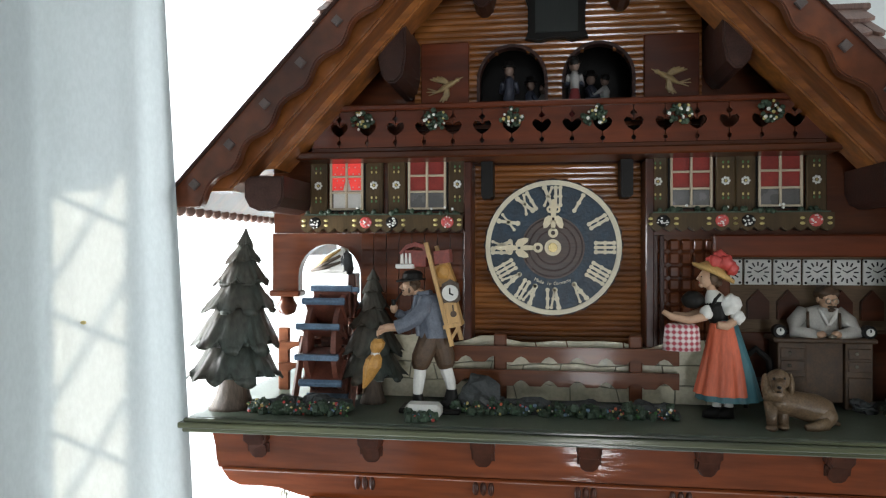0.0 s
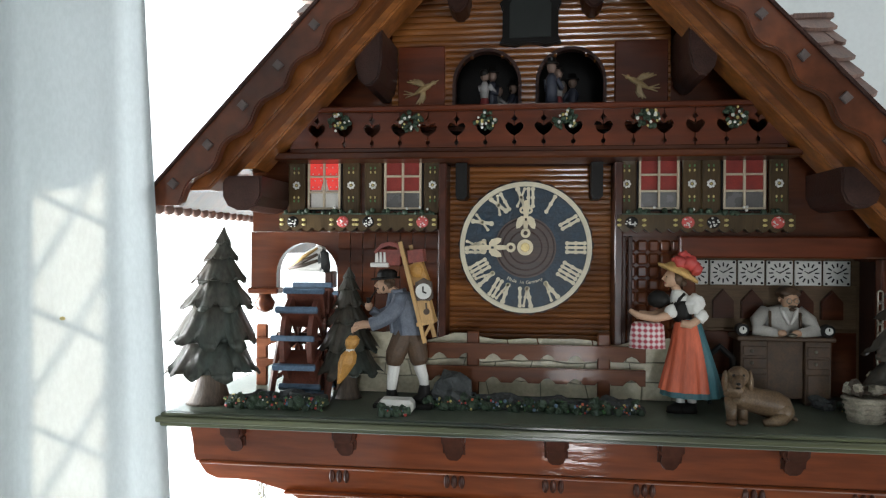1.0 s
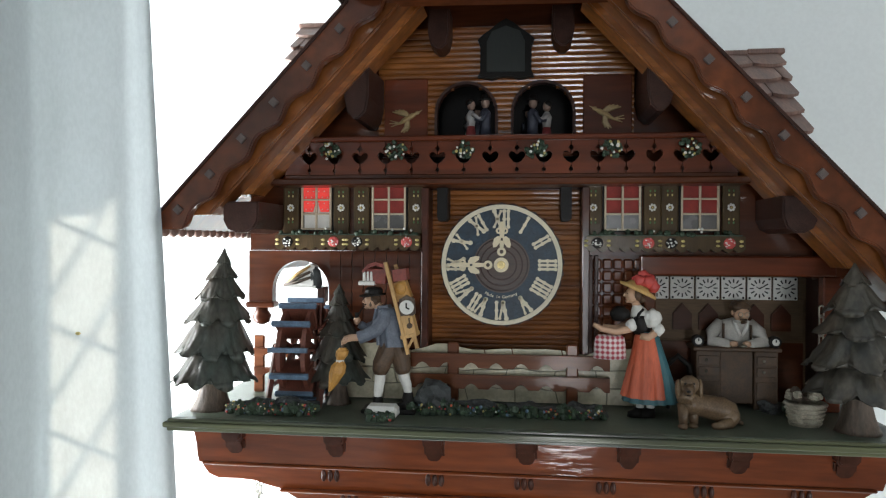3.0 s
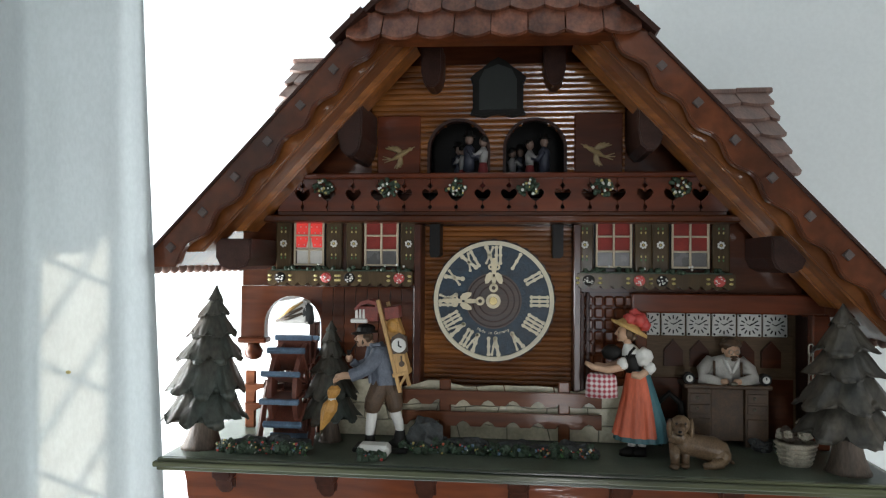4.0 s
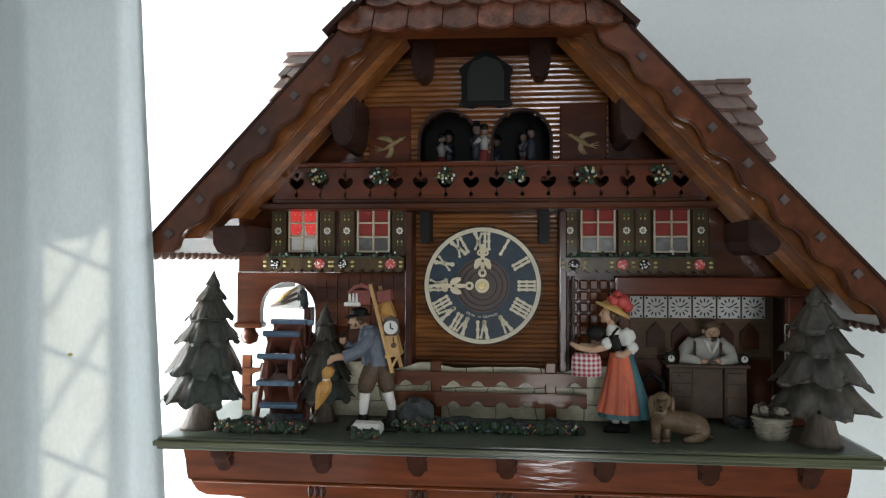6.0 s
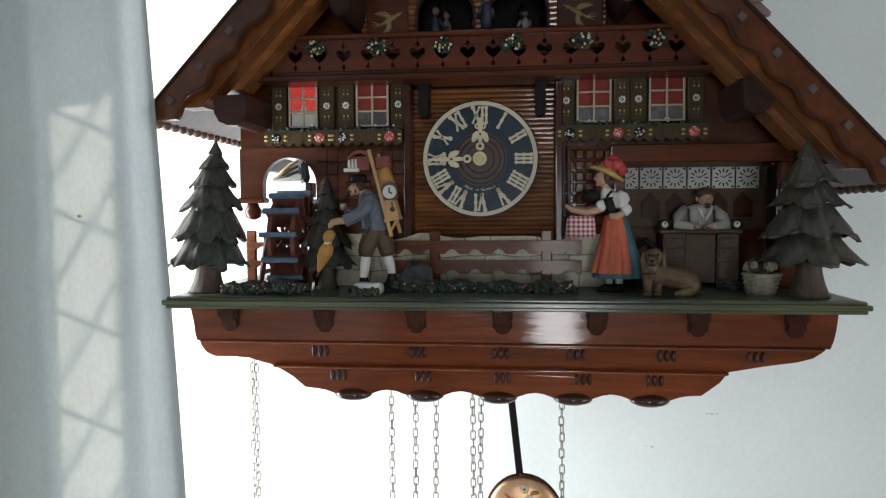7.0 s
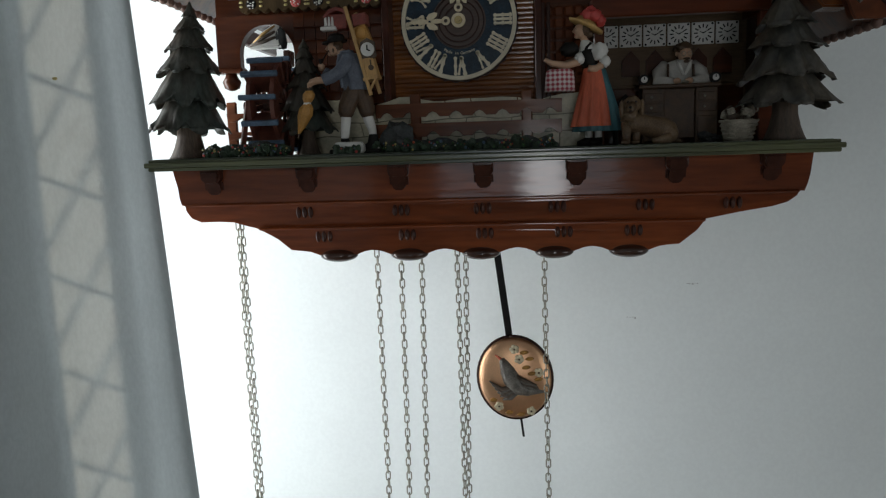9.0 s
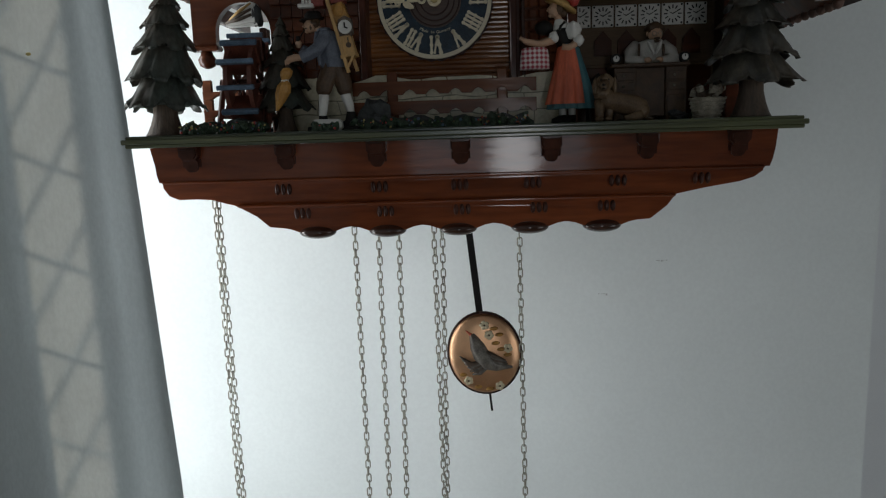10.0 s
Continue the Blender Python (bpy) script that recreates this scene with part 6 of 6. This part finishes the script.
clockmaker()
chair = thing("chair", (129, -12, PZ), "small dark rounded chair beside the workbench", "chair")
part("backrest", tube(B(), [(120, -12, -84), (121, -12, -72), (129, -12, -65), (137, -12, -72), (138, -12, -84)], 2.2, 8), M_BLACK, chair, smooth=True)
part("seat", box(B(), 119, 138, -22, -8, -87, -84, 0.8), M_BLACK, chair)
for x in (121, 136):
    for y in (-20, -10):
        part("leg", tube(B(), [(x, y, PZ), (x, y, -87)], 1.4, 6), M_BLACK, chair)

basket = thing("basket", (200.5, -58, PZ), "pale woven basket heaped with goods", "basket")
bk = B()
body(bk, [(200.5, -58, PZ, 9, 7), (200.5, -58, PZ + 8, 11, 8.5), (200.5, -58, PZ + 15, 13, 10), (200.5, -58, PZ + 15.2, 11.5, 8.6), (200.5, -58, PZ + 11, 10, 7.5)], 22, wob=0.2, seed=2)
part("basket_body", bk, M_WEAVE, basket)
for k in range(5):
    z = PZ + 2 + 3 * k
    r = 9.2 + 0.27 * (z - PZ)
    part("hoop", tube(B(), [(200.5 + r * math.cos(6.2832 * i / 18), -58 + (r * 0.8) * math.sin(6.2832 * i / 18), z + 0.5 * (i % 2)) for i in range(19)], 0.9, 5), M_WEAVE, basket)
rnd = random.Random(3)
for k in range(9):
    part("bundle", ball(B(), (200.5 + rnd.uniform(-8, 8), -58 + rnd.uniform(-6, 6), PZ + 16 + rnd.uniform(0, 6)), (rnd.uniform(2, 4.5), 3, rnd.uniform(2, 4)), wob=0.5, seed=k, u=9, v=6), M_WEAVE if k % 3 else M_TRUNK, basket)
part("handle", tube(B(), [(203, -57, PZ + 18), (203.5, -57, PZ + 30), (201, -58, PZ + 27)], 1.2, 6), M_WEAVE, basket, smooth=True)

# ---- dancers on their turning disc ----
DISC = (1.5, 22, 84)
carousel = thing("dancer_carousel", DISC, "turning disc with painted dancing couples", "carousel")
part("disc", body(B(), [(1.5, 22, 83.2, 46, 46), (1.5, 22, 85, 46, 46)], 48), M_BLACK, carousel)


def couple(seed):
    bm = B()
    cx, cy, z = DISC[0], DISC[1], 85
    # woman
    x = cx - 5
    body(bm, [(x, cy, z, 6.4, 6.4), (x, cy, z + 8, 5, 5), (x, cy, z + 20, 2.8, 2.6)], 12, 0)
    body(bm, [(x, cy, z + 20, 3, 2.8), (x, cy, z + 28, 4, 3.2), (x, cy, z + 32, 1.6, 1.6)], 12, 1)
    ball(bm, (x, cy, z + 36), (3.2, 3.2, 4), 2, u=10, v=8)
    ball(bm, (x - 0.8, cy + 0.3, z + 37.6), (3.3, 3.5, 3.2), 4, u=8, v=6)
    # man
    x = cx + 6
    tube(bm, [(x, cy - 2, z), (x, cy - 1.6, z + 17)], 2.4, 8, 3)
    tube(bm, [(x, cy + 2, z), (x, cy + 1.6, z + 17)], 2.4, 8, 3)
    body(bm, [(x, cy, z + 14, 4.6, 4.4), (x, cy, z + 24, 4, 3.6), (x, cy, z + 31, 4.4, 3.6), (x, cy, z + 34, 1.7, 1.7)], 12, 3)
    ball(bm, (x, cy, z + 38), (3.3, 3.3, 4.1), 2, u=10, v=8)
    body(bm, [(x, cy, z + 40, 5, 5), (x, cy, z + 41, 5, 5), (x, cy, z + 41.2, 3.2, 3.2), (x, cy, z + 44.5, 2.8, 2.8)], 12, 4)
    for s in (-1, 1):
        tube(bm, [(cx - 5, cy + s * 3.4, z + 29), (cx, cy + s * 5, z + 25), (cx + 4, cy + s * 4, z + 27)], [1.9, 1.6, 1.2], 7, 1)
        tube(bm, [(cx + 6, cy + s * 4, z + 30), (cx + 2, cy + s * 5.6, z + 24), (cx - 3, cy + s * 4, z + 25)], [1.9, 1.7, 1.4], 7, 3)
    return part("dancing_couple", bm, [M_DRED, M_DWHITE, M_DSKIN, M_FIG, M_BLACK], carousel, "small painted dancing couple", smooth=True)


couples = [couple(k) for k in range(4)]

# ---- pendulum and chains ----
PIVOT = (4, 18, -10)
pendulum = thing("pendulum", PIVOT, "dark pendulum rod with oval copper bob", "pendulum")
part("rod", box(B(), 1, 7, 17.2, 19.2, -270, -10, 0.4), M_BLACK, pendulum)
part("tail", box(B(), 3, 5, 17.4, 18.6, -358, -331, 0.3), M_BLACK, pendulum)
bc = (4, -302)


def oval(bm, rx, rz, y0, y1, mi=0, dome=0.0, n=48):
    rings = []
    for f, y in ((1.0, y1), (1.0, y0), (0.93, y0 - dome * 0.35), (0.75, y0 - dome * 0.7), (0.45, y0 - dome * 0.93), (0.02, y0 - dome)):
        rings.append([(bc[0] + rx * f * math.sin(2 * math.pi * i / n), y, bc[1] + rz * f * math.cos(2 * math.pi * i / n)) for i in range(n)])
    return loft(bm, rings, mi)


bob = part("bob", oval(B(), 31.5, 36.5, 13, 17, dome=6), M_BRASS, pendulum, "domed copper disc", smooth=True)
rimb = B()
tube(rimb, [(bc[0] + 32 * math.sin(2 * math.pi * i / 40), 14.5, bc[1] + 37 * math.cos(2 * math.pi * i / 40)) for i in range(41)], 1.5, 6)
part("bob_rim", rimb, M_DARK, bob, smooth=True)


def dome_y(x, z):
    """Front of the domed bob at an offset from its middle."""
    f = min(1.0, math.hypot(x / 31.5, z / 36.5))
    for (f0, d0), (f1, d1) in (((0, 0), (0.45, 0.07)), ((0.45, 0.07), (0.75, 0.3)), ((0.75, 0.3), (0.93, 0.65)), ((0.93, 0.65), (1, 1))):
        if f <= f1:
            return 7 + 6 * (d0 + (d1 - d0) * (f - f0) / (f1 - f0))
    return 13


def relief(path, radii, lift=0.0, n=12):
    return tube(B(), [(bc[0] + x, dome_y(x, z) + 0.6 - lift, bc[1] + z) for x, z in path], radii, n)


part("bird_relief", relief([(-9, 20), (-7.5, 16), (-5.5, 9), (-3, 1), (2, -7), (10, -11), (23, -14)], [2.4, 4.2, 6.6, 7.6, 7.4, 4.6, 1.2]), M_BIRD, bob, "grey bird relief", smooth=True)
for k in range(6):
    u = k / 5
    part("feather", relief([(-4 + 5 * u, -5 - 5 * u), (-13 + 7 * u, -7 - 7 * u), (-22 + 9 * u, 2 - 18 * u)], [2.0, 3.0, 0.5], 2.5, 8), M_BIRD if k % 2 else M_TRUNK, bob, smooth=True)
for k in range(4):
    u = k / 3
    part("feather", relief([(1 + u, 4 - 6 * u), (8 + 2 * u, -1 - 6 * u), (18 + 2 * u, -6 - 5 * u)], [1.8, 2.2, 0.4], 3.0, 8), M_BIRD if k % 2 else M_TRUNK, bob, smooth=True)
part("beak", relief([(-9.5, 19.5), (-14, 24)], [1.7, 0.4], 0.8, 6), M_ORANGE, bob)
for x, z in ((3, 27), (6, 18), (21, 4), (-17, -22), (10, -30)):
    fl = B()
    for k in range(5):
        a = 1.2566 * k + x
        ball(fl, (bc[0] + x + 2.3 * math.cos(a), dome_y(x, z) - 0.9, bc[1] + z + 2.3 * math.sin(a)), (2.1, 0.9, 2.1), u=8, v=5)
    ball(fl, (bc[0] + x, dome_y(x, z) - 1.9, bc[1] + z), (0.9, 0.6, 0.9), mi=1, u=6, v=4)
    part("flower", fl, [M_HANDS, M_BROWN], bob, "white enamel flower", smooth=True)
for x, z in ((11, 23), (15, 17), (11, 10), (20, -2), (15, 4), (-9, -29), (1, -32), (-21, -16)):
    part("leaf", ball(B(), (bc[0] + x, dome_y(x, z) - 0.5, bc[1] + z), (3.8, 0.9, 1.8), u=8, v=5), M_OCHRE, bob, smooth=True)


def link_mesh():
    """One oval link of wire, 8.6 mm long, upright."""
    bm = B()
    pts = [(2.0 * math.cos(a), 0, (2.1 if math.sin(a) >= 0 else -2.1) + 2.0 * math.sin(a)) for a in [2 * math.pi * (i + 0.5) / 10 for i in range(10)]]
    rings = []
    for i in range(10):
        p = Vector(pts[i])
        d = (Vector(pts[(i + 1) % 10]) - Vector(pts[i - 1])).normalized()
        u, v = Vector((0, 1, 0)), d.cross(Vector((0, 1, 0)))
        rings.append([p + (u * math.cos(q) + v * math.sin(q)) * 0.62 for q in (0, 1.26, 2.51, 3.77, 5.03)])
    rows = [[bm.verts.new(p) for p in r] for r in rings]
    for i in range(10):
        a, b = rows[i], rows[(i + 1) % 10]
        for k in range(5):
            bm.faces.new((a[k], a[(k + 1) % 5], b[(k + 1) % 5], b[k]))
    return mesh_of("chain_link", bm, M_CHAIN, Vector((0, 0, 0)), True)


LINK = link_mesh()
for k, (x, y, lean) in enumerate(((-194, 0, 0.0), (-189.5, -4, 0.004), (-74, -4, 0.006), (-53.5, -4, -0.004), (-36, -4, -0.012), (-6.5, -5, 0.006), (0.5, 1, -0.012), (65, -4, 0.008))):
    ztop = -147 if x < -150 else -172
    chain = thing("chain", (x, y, ztop), "thin antique brass clock chain hanging under the base", "chain", "hanging clock chains")
    for i in range(66):
        lk = new("link", LINK)
        lk.parent = chain
        lk.matrix_basis = pose((lean * i * 6.6 + 0.25 * math.sin(i * 1.7 + k)) * MM, 0, -i * 6.6 * MM, 0, 0, 90 * (i % 2) + 18 * math.sin(i * 0.9 + 2 * k) + 12)

wall_chain = thing("chain", (223, -24, -30), "short dark chain hanging beside the workshop post", "chain", "hanging clock chains")
for i in range(8):
    lk = new("link", LINK)
    lk.parent = wall_chain
    lk.matrix_basis = pose(0, 0, -i * 6.6 * MM, 0, 0, 90 * (i % 2) + 20)


def motions():
    ticks = [i / 10 for i in range(101)]
    walk(wheel, [(t, pose(0, 0, 0, 8 + 75 * t, 0, 0)) for t in ticks[::5]])
    walk(pendulum, [(t, pose(PIVOT[0] * MM, PIVOT[1] * MM, DIAL_Z + PIVOT[2] * MM, 0, -7.2 * math.cos(2 * math.pi * (t - 9.04) / 1.065), 0)) for t in ticks])
    walk(carousel, [(t, pose(DISC[0] * MM, DISC[1] * MM, DIAL_Z + DISC[2] * MM, 0, 0, 10.6 * t)) for t in ticks[::10]])
    for k, ob in enumerate(couples):
        a = radians(22 + 90 * k)
        walk(ob, [(t, pose(34 * math.sin(a) * MM, -34 * math.cos(a) * MM, 0, 0, 0, 90 + 60 * k + 145 * t)) for t in ticks[::4]])


motions()
